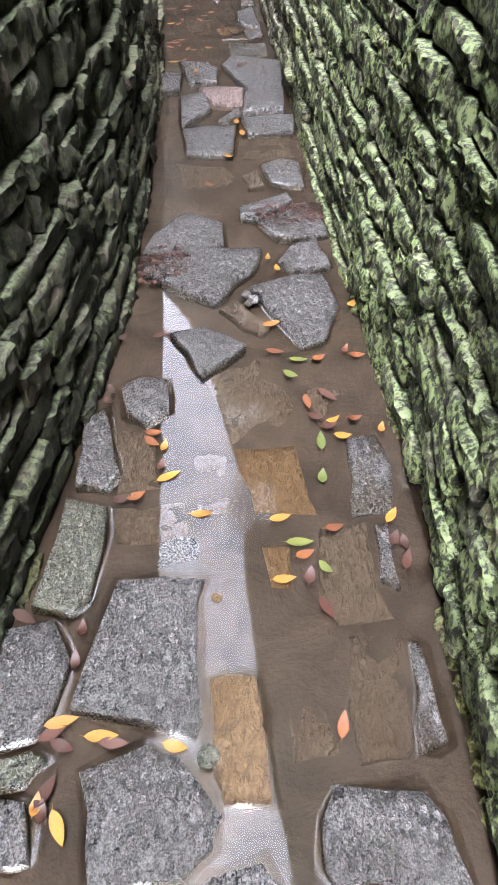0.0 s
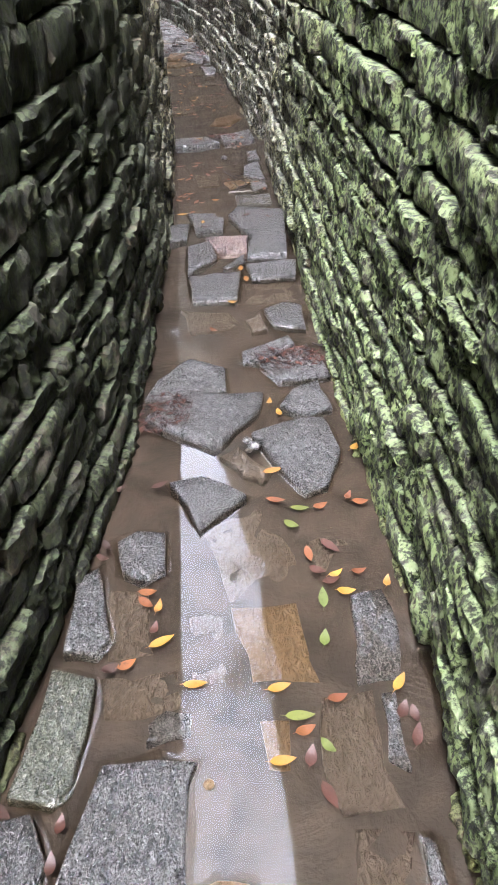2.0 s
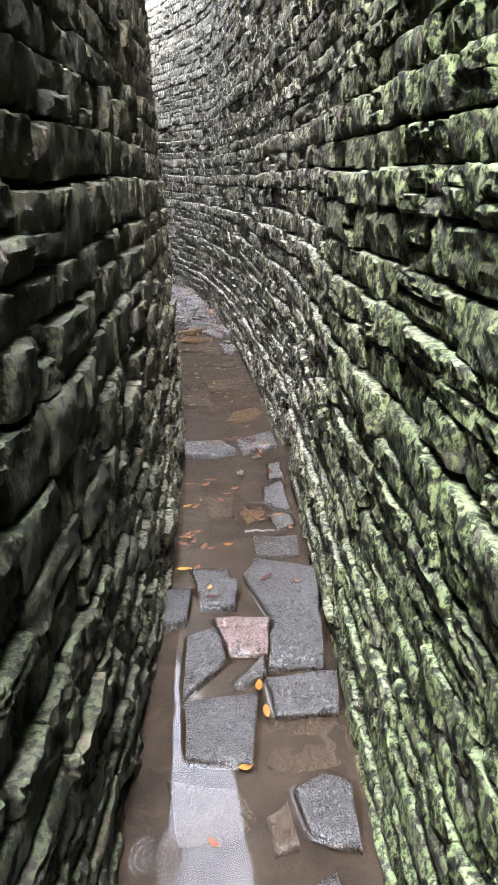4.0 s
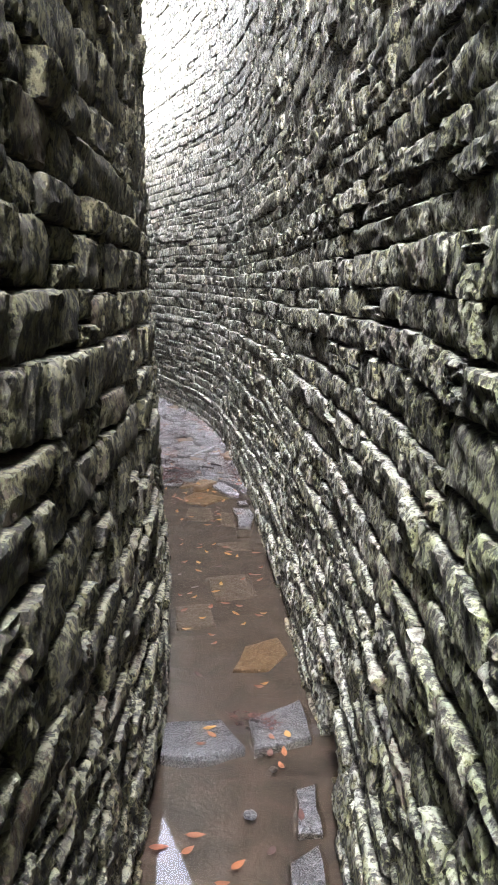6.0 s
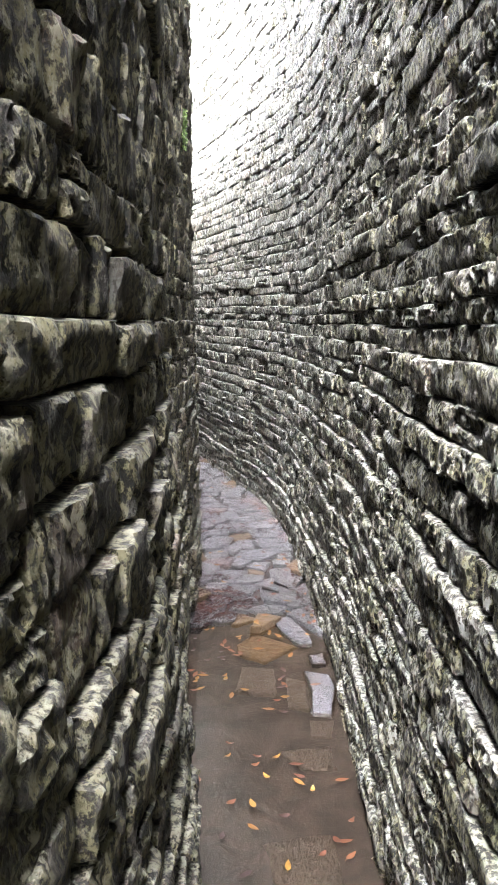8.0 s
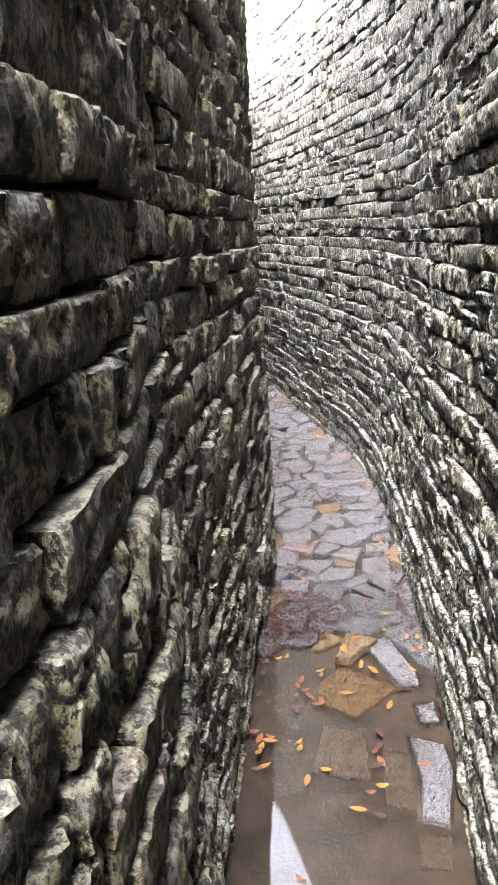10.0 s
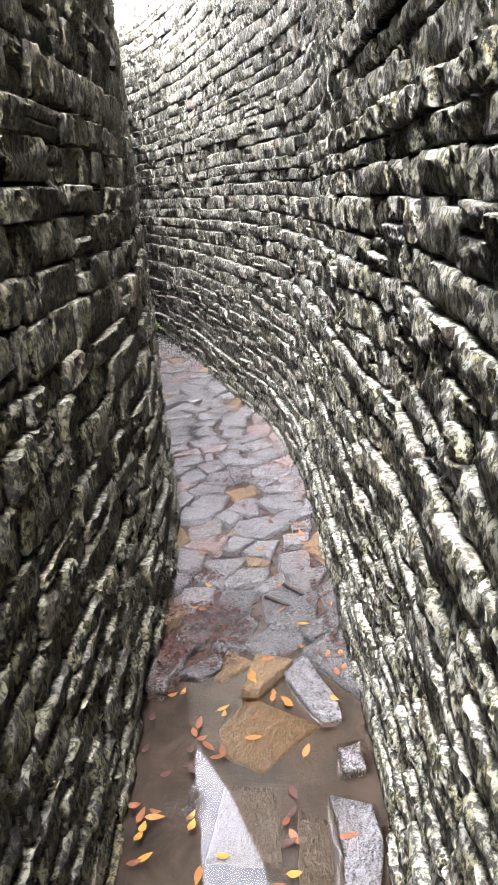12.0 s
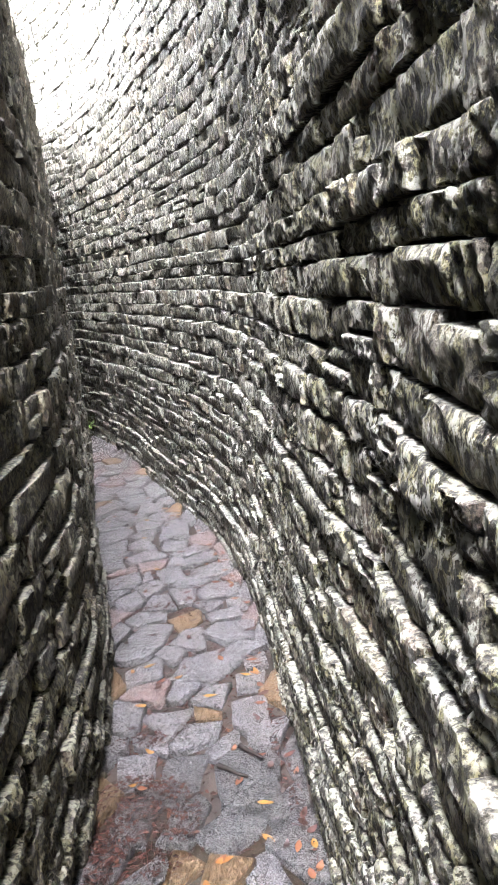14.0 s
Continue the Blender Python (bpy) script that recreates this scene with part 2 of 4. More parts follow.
def ribbon(name, y0, y1, rise, material, cells=24, step=0.04, over=0.10):
    """A sheet between the feet of both walls from y0 to y1; rise(x, y) is its height."""
    s0, s1 = (np.interp([y0, y1], LEFT[1][:, 1], LEFT[0]))
    verts, faces = [], []
    rows = np.arange(s0, s1, step)
    for s in rows:
        l = np.array([np.interp(s, LEFT[0], LEFT[1][:, j]) for j in (0, 1)])
        t = np.array([np.interp(s, LEFT[0], LEFT[2][:, j]) for j in (0, 1)])
        gap = RIGHT[1] - l
        along = np.abs(gap @ t) + 100 * ((gap @ np.array([t[1], -t[0]])) < 0)
        r = RIGHT[1][np.argmin(along)]
        d = (r - l) / np.linalg.norm(r - l)
        a, b = l - over * d, r + over * d
        for i in range(cells + 1):
            x, y = a + (b - a) * i / cells
            verts.append((x, y, rise(x, y)))
    for j in range(len(rows) - 1):
        for i in range(cells):
            q = j * (cells + 1) + i
            faces.append((q, q + 1, q + cells + 2, q + cells + 1))
    return mesh_object(name, verts, faces, material)


LOW_WATER, HIGH_WATER = 0.006, 0.014


def bed_height(x, y):
    l, r = across(y)
    side = (x - l) / (r - l) - 0.5
    up = float(np.interp(y, (6.6, 6.72, 9.6, 10.1, 13), (0.0, 0.003, 0.003, 0.030, 0.030)))
    return -0.013 + up + 0.012 * side + 0.007 * noise.noise((x * 7, y * 7, 0)) + 0.005 * noise.noise((x * 25, y * 25, 3))


floor = tagged(ribbon("floor", -2.8, 18.3, bed_height, MUD), "silt-covered bed of a narrow flagged stone passage", "floor", kind="structure")
puddle = tagged(ribbon("water", -2.8, 6.70, lambda x, y: LOW_WATER, WATER, 4, 0.1), "still clear rain puddle over brown silt", "water", kind="structure")
upper_puddle = tagged(ribbon("water", 6.72, 10.2, lambda x, y: HIGH_WATER, WATER, 4, 0.1), "still clear rain puddle over brown silt", "water", kind="structure")

# ---------------------------------------------------------------- the two dry stone walls


def stone_block(rng, us, vs):
    """A split block: a front of two or three broken planes with rough relief and chipped edges, sides running back. Local x along the wall, y into it, z up; all within one unit."""
    nx, nz = len(us) - 1, len(vs) - 1
    skew, cut = rng.uniform(-0.035, 0.035, 4), rng.uniform(0.0, 0.06, 4)
    planes = [(rng.uniform(-0.09, 0.09), rng.uniform(-0.07, 0.07), rng.uniform(-0.02, 0.02)) for _ in range(3)]
    chip, lean, seed = rng.uniform(0.03, 0.08), rng.uniform(-0.03, 0.08), rng.uniform(0, 90)
    verts = []
    for j, v in enumerate(vs):
        for i, u in enumerate(us):
            corner = abs(2 * u) * abs(2 * v)
            p = Vector((u * 3.0 + seed, v * 2.0, seed))
            depth = max(a * u + b * v + c for a, b, c in planes)
            depth += 0.045 * noise.noise(p * 1.1) + 0.055 * noise.noise(p * 2.7) + 0.055 * noise.noise(p * 6.1) - lean * (v + 0.5)
            rim = max(math.exp(-(0.5 - abs(u)) / 0.02), math.exp(-(0.5 - abs(v)) / 0.035))
            depth += chip * rim * (0.8 + 0.9 * noise.noise(p * 2.3 + Vector((0, 0, 7)))) + 0.04 * corner ** 6
            c = cut[(u > 0) + 2 * (v > 0)] * corner ** 3
            x = u * (1 - c) + skew[0] * v * 0.6 + 0.018 * noise.noise(p * 2 + Vector((3, 1, 9)))
            z = v * (1 - c) + skew[1] * u + 0.08 * abs(v) * noise.noise(Vector((u * 4 + seed, 4 * (v > 0), 2))) + 0.03 * noise.noise(p * 3 + Vector((8, 2, 1)))
            verts.append((x, depth, z))
    w = nx + 1
    ring = list(range(w)) + [j * w + nx for j in range(1, nz + 1)] + [nz * w + i for i in range(nx - 1, -1, -1)] + [j * w for j in range(nz - 1, 0, -1)]
    faces = [(j * w + i, j * w + i + 1, (j + 1) * w + i + 1, (j + 1) * w + i) for j in range(nz) for i in range(nx)]
    back = len(verts)
    verts += [(verts[i][0] * 0.98, 1.0, verts[i][2] * 0.97) for i in ring]
    m = len(ring)
    faces += [(ring[(i + 1) % m], ring[i], back + i, back + (i + 1) % m) for i in range(m)]
    return np.array(verts), faces


def spread(edge, n):
    """Grid lines over one unit, with a tight pair at either edge."""
    return (-0.5, *np.linspace(-0.5 + edge, 0.5 - edge, n), 0.5)


rng = np.random.default_rng(11)
FINE = [stone_block(rng, spread(0.035, 11), spread(0.06, 6)) for _ in range(32)]
MIDDLE = [stone_block(rng, spread(0.05, 6), spread(0.08, 4)) for _ in range(24)]
COARSE = [stone_block(rng, spread(0.08, 3), spread(0.12, 2)) for _ in range(16)]
PIECES = {}
for side in (-1, 1):
    PIECES[side] = []
    for verts, faces in FINE:
        me = bpy.data.meshes.new("stone")
        me.from_pydata([tuple(v) for v in verts], [], faces)
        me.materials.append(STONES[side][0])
        me.polygons.foreach_set("use_smooth", [True] * len(me.polygons))
        me.set_sharp_from_angle(angle=radians(38))
        PIECES[side].append(me)


def wave(s, z, seed):
    return (math.sin(0.9 * s + seed) * math.cos(1.3 * z + 2 * seed) + 0.6 * math.sin(2.3 * s + 1.7 * z + 5 * seed) + 0.35 * math.sin(5.1 * s - 2.9 * z + seed)) / 1.95


def build_wall(name, line, side, batter, near, label, crest, niche=None):
    """A dry stone wall along a foot line. side: +1 where the stones run back towards +x. near: the stretch (y0, y1, height) whose stones are separate."""
    at, place, tang = line
    top = WALL_TOP
    # the core behind the face, coloured dark as the shade in the joints
    verts, faces = [], []
    pick = range(0, len(at), 4)
    for i in pick:
        n = side * np.array([tang[i][1], -tang[i][0]])
        high = crest(place[i][1])
        for back, z in ((0.10, -0.25), (0.10 + batter(place[i][1]) * high, high - 0.05), (0.95, high - 0.05), (0.95, -0.25)):
            verts.append((*(place[i] + n * back), z))
    for i in range(len(pick) - 1):
        for c in range(4):
            q, r = 4 * i + c, 4 * i + (c + 1) % 4
            faces.append((q, r, r + 4, q + 4))
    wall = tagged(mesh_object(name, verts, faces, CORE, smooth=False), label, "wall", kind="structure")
    all_v, all_f, count, singles = [], [], 0, 0

    def lay(m, run, z, tall, set_back):
        """One stone of that length and height, its middle m metres along the foot."""
        nonlocal count, singles
        i = min(len(at) - 1, int(m / 0.05))
        p, t = place[i] + tang[i] * (m - at[i]), tang[i]
        n = side * np.array([t[1], -t[0]])
        out = 0.004 + batter(p[1]) * z + 0.018 * wave(m, z, side + 2.0) + set_back + rng.uniform(-0.009, 0.009) * (1.0 if side > 0 else 1.3)
        if rng.random() < 0.06:
            out -= rng.uniform(0.004, 0.014)
        zz = z + tall / 2 + 0.022 * wave(m * 0.8, z * 0.6, 3.0 + side) + rng.uniform(-0.006, 0.006)
        if zz > crest(p[1]) or (niche and niche[0] < p[1] < niche[1] and zz < niche[2]):
            return
        turn = rng.uniform(-0.025, 0.025)
        ex = np.array([*(t * math.cos(turn) + n * math.sin(turn)), rng.uniform(-0.018, 0.018)])
        ey = np.array([*(n * math.cos(turn) - t * math.sin(turn)), rng.uniform(-0.04, 0.08)])
        ez = np.array([0, 0, 1.0])
        high, deep = tall * rng.uniform(0.86, 0.99), 0.13
        origin = np.array([*(p + n * out), zz])
        flip = 1 if rng.random() < 0.5 else -1
        if near[0] < p[1] < near[1] and zz < near[2] and singles < 300:
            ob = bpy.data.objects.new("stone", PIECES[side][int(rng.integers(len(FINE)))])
            scene.collection.objects.link(ob)
            ob.parent = wall
            mat = Matrix.Identity(4)
            for c, vec in enumerate((ex * (run - 0.005), ey * deep, ez * high)):
                for r in range(3):
                    mat[r][c] = vec[r]
            mat.translation = origin
            ob.matrix_basis = mat
            singles += 1
            return
        kinds = FINE if zz < 2.4 and 1.4 < p[1] < 11.2 else MIDDLE if zz < 4.2 and 0.5 < p[1] < 14.5 else COARSE
        tv, tf = kinds[int(rng.integers(len(kinds)))]
        v = np.outer(tv[:, 0] * flip * (run - 0.005), ex) + np.outer(tv[:, 1] * deep, ey) + np.outer(tv[:, 2] * high, ez) + origin
        all_v.append(v)
        order = 1 if flip * side > 0 else -1
        all_f.extend(tuple(count + a for a in f[::order]) for f in tf)
        count += len(v)

    z = -0.06
    while z < top:
        tall = rng.uniform(0.055, 0.095) if z < 0.6 else rng.uniform(0.075, 0.140) if side < 0 else rng.uniform(0.062, 0.112)
        s, set_back = rng.uniform(0, 0.2), rng.uniform(-0.008, 0.008) * (1.0 if side > 0 else 0.6)
        while s < at[-1] - 0.5:
            run = min(0.50, max(0.07, rng.lognormal(-2.0 if side < 0 else -1.95, 0.42)))
            if tall > 0.085 and rng.random() < 0.16:
                low = tall * rng.uniform(0.4, 0.6)
                lay(s + run / 2, run, z, low, set_back)
                lay(s + run / 2, run, z + low, tall - low, set_back)
            else:
                lay(s + run / 2, run, z, tall, set_back)
            s += run
        z += tall
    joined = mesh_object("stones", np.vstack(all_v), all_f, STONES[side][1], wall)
    joined.data.set_sharp_from_angle(angle=radians(38))
    tagged(joined, kind="stuff")
    return wall


build_wall("wall_left", LEFT, -1, lambda y: float(np.interp(y, (7.0, 8.5, 10.0), (0.07, 0.05, 0.035))), (7.1, 9.0, 2.3), "tall curved dry stone wall, wet with moss, its shade put in the colour", lambda y: float(np.interp(y, (1.0, 5.0, 8.5, 11.5, 13.5), (5.2, 5.6, 6.3, 5.6, 3.6))))
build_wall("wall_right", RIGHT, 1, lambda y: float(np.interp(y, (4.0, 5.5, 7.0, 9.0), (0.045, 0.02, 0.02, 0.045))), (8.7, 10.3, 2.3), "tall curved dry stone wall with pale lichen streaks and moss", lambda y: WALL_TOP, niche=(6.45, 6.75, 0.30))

# plain unseen ends, added to close the passage where it would run on
for tag, line_l, line_r, i in (("wall_back", LEFT, RIGHT, 0), ("wall_end", LEFT, RIGHT, -1)):
    a, b = Vector((*line_l[1][i], 0)), Vector((*line_r[1][i], 0))
    d = (b - a).normalized()
    n = Vector((d.y, -d.x, 0)) * (1 if i == 0 else -1)
    a, b = a - d * 0.6, b + d * 0.6
    vs = [a, b, b + n * 0.4, a + n * 0.4]
    vs = [(v.x, v.y, -0.2) for v in vs] + [(v.x, v.y, WALL_TOP) for v in vs]
    fs = [(0, 1, 2, 3), (4, 5, 6, 7), (0, 1, 5, 4), (1, 2, 6, 5), (2, 3, 7, 6), (3, 0, 4, 7)]
    tagged(mesh_object(tag, vs, fs, CORE, smooth=False), "plain dark wall added out of view to close the passage", "wall", kind="structure")

# ---------------------------------------------------------------- leaves


def leaf_mesh(name, material, length, wide, curl):
    verts, faces = [], []
    n = 8
    for i in range(n + 1):
        u = i / n
        w = wide * math.sin(math.pi * u ** 0.8) ** 0.9 + 0.0006
        lift = curl * (2 * u - 1) ** 2
        for v in (-1, 0, 1):
            verts.append(((u - 0.5) * length, v * w, 0.004 + lift + 0.12 * w * abs(v)))
    for i in range(n):
        for j in (0, 1):
            q = 3 * i + j
            faces.append((q, q + 1, q + 4, q + 3))
    stem = len(verts)
    verts += [(-0.5 * length, -0.0006, 0.004 + curl), (-0.5 * length, 0.0006, 0.004 + curl), (-0.68 * length, 0.003, 0.003)]
    faces.append((stem, stem + 1, stem + 2))
    me = bpy.data.meshes.new(name)
    me.from_pydata(verts, [], faces)
    me.materials.append(material)
    me.polygons.foreach_set("use_smooth", [True] * len(me.polygons))
    return me


LEAF_MESHES = {key: [leaf_mesh("leaf", mat, l, w, c) for l, w, c in ((0.048, 0.009, 0.003), (0.041, 0.010, 0.005), (0.056, 0.010, 0.002), (0.036, 0.008, 0.007))] for key, mat in LEAVES.items()}
LEAF_LABELS = {"yellow": "fallen yellow leaf lying wet on the flagstones", "green": "fallen yellow-green leaf lying wet on the flagstones",
               "orange": "fallen orange leaf lying wet on the flagstones", "brown": "fallen red-brown leaf lying wet on the flagstones"}
TOPS = []


def surface(x, y):
    """The height of the slab, water or bed at a place."""
    best = max(LOW_WATER if y < 6.7 else HIGH_WATER, bed_height(x, y)) if y < 10.2 else bed_height(x, y)
    for top, pts in TOPS:
        inside = False
        for (x0, y0), (x1, y1) in zip(pts, pts[1:] + pts[:1]):
            if (y0 > y) != (y1 > y) and x < (x1 - x0) * (y - y0) / (y1 - y0) + x0:
                inside = not inside
        if inside:
            best = max(best, top)
    return best


def leaf(kind, x, y, turn):
    ob = new("leaf", random.choice(LEAF_MESHES[kind]))
    ob.matrix_world = pose(x, y, surface(x, y) - 0.002, random.uniform(-6, 6), random.uniform(-6, 6), turn)
    return tagged(ob, LEAF_LABELS[kind], "leaf", "fallen leaves")


# ---------------------------------------------------------------- flagstones


def slab(kind, top, *corners):
    """A flagstone by the corners of its outline; its edge is broken and its top slightly uneven."""
    pts = []
    c = [Vector(p) for p in corners]
    if top > 0.012 and c[0].y < 6.5:
        top = 0.012 + 0.6 * (top - 0.012)
    # far grey stones go paler: low-angle sky sheen put into their colour
    if kind == "grey" and c[0].y > 10.3:
        kind = "pale"
    if sum(a.x * b.y - b.x * a.y for a, b in zip(c, c[1:] + c[:1])) < 0:
        c.reverse()
    size = sum((b - a).length for a, b in zip(c, c[1:] + c[:1])) / 6
    for a, b in zip(c, c[1:] + c[:1]):
        k = max(2, min(5, int((b - a).length / 0.05)))
        d = (b - a).normalized()
        for i in range(k):
            p = a.lerp(b, i / k)
            wob = 0.035 * size * noise.noise((p.x * 16, p.y * 16, 5)) + 0.010 * noise.noise((p.x * 50, p.y * 50, 9))
            pts.append(p + Vector((d.y, -d.x)) * wob)
    mid = sum(pts, Vector((0, 0))) / len(pts)
    pts = [p - (p - mid).normalized() * 0.0045 for p in pts]
    tilt = Vector((random.uniform(-0.015, 0.015), random.uniform(-0.02, 0.01)))
    verts, faces = [], []
    n = len(pts)
    for shrink, drop in ((1.0, 0.09), (1.0, 0.009), (0.972, 0.001), (0.72, 0.0), (0.36, 0.0)):
        for p in pts:
            q = mid + (p - mid) * shrink
            rough = 0.005 * noise.noise((q.x * 22, q.y * 22, 1)) + 0.004 * noise.noise((q.x * 60, q.y * 60, 7))
            verts.append((q.x, q.y, top - drop + tilt.dot(q - mid) + (rough if drop < 0.05 else 0)))
    verts.append((mid.x, mid.y, top))
    for r in range(4):
        for i in range(n):
            j = (i + 1) % n
            faces.append((r * n + i, r * n + j, (r + 1) * n + j, (r + 1) * n + i))
    for i in range(n):
        faces.append((4 * n + i, 4 * n + (i + 1) % n, 5 * n))
    ob = mesh_object("flagstone", verts, faces, SLABS[kind], floor)
    TOPS.append((top, [(p.x, p.y) for p in pts]))
    return ob


slab('grey', 0.022, (0.158, 2.529), (0.252, 2.545), (0.322, 2.545), (0.314, 2.476), (0.339, 2.264), (0.334, 2.233), (0.233, 2.249), (0.115, 2.266), (0.125, 2.374))
slab('grey', 0.018, (0.156, 2.175), (0.254, 2.222), (0.310, 2.209), (0.383, 2.116), (0.373, 2.073), (0.337, 2.028), (0.201, 1.993))
slab('grey', 0.020, (0.548, 2.175), (0.695, 2.172), (0.720, 2.136), (0.746, 2.041), (0.543, 2.031), (0.524, 2.080))
slab('tan', 0.018, (0.344, 2.341), (0.371, 2.356), (0.425, 2.350), (0.441, 2.281), (0.451, 2.244), (0.454, 2.140), (0.382, 2.132), (0.361, 2.177))
slab('green', 0.015, (0.018, 2.731), (0.105, 2.705), (0.116, 2.584), (0.114, 2.481), (0.079, 2.449), (0.005, 2.457))
slab('grey', 0.015, (-0.065, 2.412), (0.055, 2.442), (0.105, 2.366), (0.103, 2.294), (0.075, 2.216), (0.000, 2.194))
slab('green', 0.015, (0.013, 2.182), (0.074, 2.202), (0.103, 2.191), (0.075, 2.146), (0.026, 2.135))
slab('grey', 0.012, (0.028, 2.128), (0.083, 2.131), (0.114, 2.040), (0.057, 2.026))
slab('grey', 0.012, (0.064, 3.090), (0.114, 3.125), (0.183, 3.124), (0.202, 2.998), (0.151, 2.956), (0.102, 2.982))
slab('grey', 0.010, (0.005, 2.968), (0.044, 3.009), (0.083, 2.899), (0.116, 2.797), (0.096, 2.756), (0.023, 2.759))
slab('mud', -0.008, (0.079, 2.955), (0.170, 2.951), (0.203, 2.771), (0.112, 2.757))
slab('grey', 0.006, (0.221, 2.611), (0.251, 2.648), (0.303, 2.637), (0.309, 2.602), (0.221, 2.570))
slab('grey', 0.030, (0.167, 3.302), (0.249, 3.333), (0.371, 3.257), (0.264, 3.121))
slab('tan', -0.006, (0.349, 2.908), (0.495, 2.932), (0.541, 2.719), (0.407, 2.721))
slab('grey', 0.006, (0.604, 2.946), (0.677, 2.969), (0.711, 2.855), (0.694, 2.734), (0.610, 2.714), (0.612, 2.816))
slab('mud', -0.012, (0.264, 3.150), (0.386, 3.261), (0.460, 3.197), (0.535, 2.994), (0.348, 2.917))
slab('mud', -0.010, (0.460, 3.220), (0.668, 3.223), (0.678, 3.063), (0.548, 3.005))
slab('mud', -0.004, (0.535, 2.699), (0.641, 2.720), (0.652, 2.547), (0.676, 2.475), (0.571, 2.457), (0.532, 2.553))
slab('mud', -0.004, (0.591, 2.452), (0.689, 2.452), (0.691, 2.255), (0.678, 2.222), (0.596, 2.204), (0.579, 2.307))
slab('tan', -0.006, (0.423, 2.641), (0.483, 2.645), (0.489, 2.538), (0.446, 2.535))
slab('mud', -0.012, (0.260, 2.902), (0.337, 2.889), (0.406, 2.729), (0.290, 2.706))
slab('mud', -0.012, (0.468, 2.511), (0.565, 2.445), (0.570, 2.221), (0.489, 2.208), (0.474, 2.352))
slab('mud', -0.014, (0.106, 2.726), (0.263, 2.751), (0.283, 2.662), (0.207, 2.629), (0.129, 2.624))
slab('grey', 0.006, (0.650, 2.701), (0.680, 2.710), (0.694, 2.539), (0.656, 2.563))
slab('grey', 0.008, (0.693, 2.436), (0.715, 2.426), (0.743, 2.245), (0.691, 2.228))
slab('grey', 0.015, (0.346, 2.015), (0.391, 2.049), (0.447, 2.061), (0.480, 2.021), (0.419, 1.978))
slab('grey', 0.035, (0.048, 3.586), (0.163, 3.738), (0.282, 3.732), (0.393, 3.740), (0.379, 3.643), (0.270, 3.446), (0.137, 3.520))
slab('grey', 0.035, (0.359, 3.523), (0.454, 3.588), (0.568, 3.612), (0.615, 3.458), (0.574, 3.301), (0.515, 3.265), (0.456, 3.367))
slab('grey', 0.030, (0.033, 3.687), (0.053, 3.789), (0.142, 3.940), (0.263, 3.895), (0.281, 3.757), (0.167, 3.698))
slab('grey', 0.025, (0.437, 3.665), (0.470, 3.764), (0.557, 3.822), (0.603, 3.662), (0.520, 3.616))
slab('mud', 0.006, (0.278, 3.435), (0.330, 3.480), (0.427, 3.367), (0.414, 3.321), (0.353, 3.349))
slab('grey', 0.030, (0.302, 3.992), (0.467, 4.105), (0.486, 4.047), (0.369, 3.922), (0.315, 3.936))
slab('grey', 0.025, (0.370, 3.913), (0.524, 4.060), (0.569, 3.967), (0.601, 3.843), (0.434, 3.812))
slab('grey', 0.012, (0.366, 4.330), (0.436, 4.392), (0.512, 4.367), (0.526, 4.168), (0.409, 4.200))
slab('mud', -0.008, (0.058, 4.351), (0.243, 4.345), (0.307, 4.208), (0.119, 4.157))
slab('grey', 0.012, (0.056, 4.625), (0.265, 4.684), (0.271, 4.391), (0.094, 4.399))
slab('grey', 0.020, (0.280, 4.738), (0.487, 4.805), (0.491, 4.610), (0.314, 4.577))
slab('grey', 0.035, (0.153, 5.335), (0.197, 5.455), (0.434, 5.420), (0.437, 5.116), (0.452, 4.803), (0.283, 4.774), (0.287, 5.034))
slab('grey', 0.025, (0.001, 5.238), (0.041, 5.301), (0.146, 5.291), (0.156, 5.115), (0.035, 5.102))
slab('grey', 0.030, (0.018, 4.923), (0.106, 4.983), (0.162, 4.816), (0.051, 4.617))
slab('red', 0.030, (0.079, 5.026), (0.277, 5.047), (0.279, 4.858), (0.159, 4.858))
slab('grey', 0.012, (0.186, 4.704), (0.268, 4.857), (0.279, 4.770), (0.220, 4.696))
slab('grey', 0.020, (-0.101, 5.207), (-0.009, 5.217), (0.003, 5.014), (-0.071, 4.973))
slab('mud', -0.008, (0.281, 4.596), (0.510, 4.618), (0.520, 4.442), (0.385, 4.391), (0.291, 4.406))
slab('mud', 0.006, (0.305, 4.247), (0.357, 4.296), (0.391, 4.169), (0.333, 4.143))
slab('grey', 0.024, (-0.296, 6.730), (-0.089, 6.784), (0.010, 6.629), (-0.118, 6.546), (-0.259, 6.546))
slab('grey', 0.026, (-0.004, 6.797), (0.175, 6.947), (0.228, 6.718), (0.039, 6.621))
slab('tan', 0.006, (-0.107, 7.149), (-0.083, 7.365), (0.049, 7.470), (0.110, 7.335), (0.037, 7.180))
slab('grey', 0.015, (0.191, 6.470), (0.243, 6.502), (0.274, 6.284), (0.202, 6.271))
slab('grey', 0.020, (0.187, 6.169), (0.260, 6.244), (0.321, 5.911), (0.245, 5.932), (0.192, 6.022))
slab('grey', 0.012, (0.235, 5.852), (0.311, 5.878), (0.341, 5.779), (0.264, 5.705))
slab('grey', 0.006, (0.166, 5.657), (0.353, 5.699), (0.368, 5.513), (0.199, 5.479))
slab('grey', 0.020, (-0.043, 5.353), (0.101, 5.358), (0.136, 5.238), (0.012, 5.219))
slab('tan', -0.006, (0.089, 5.913), (0.189, 5.974), (0.212, 5.920), (0.141, 5.786))
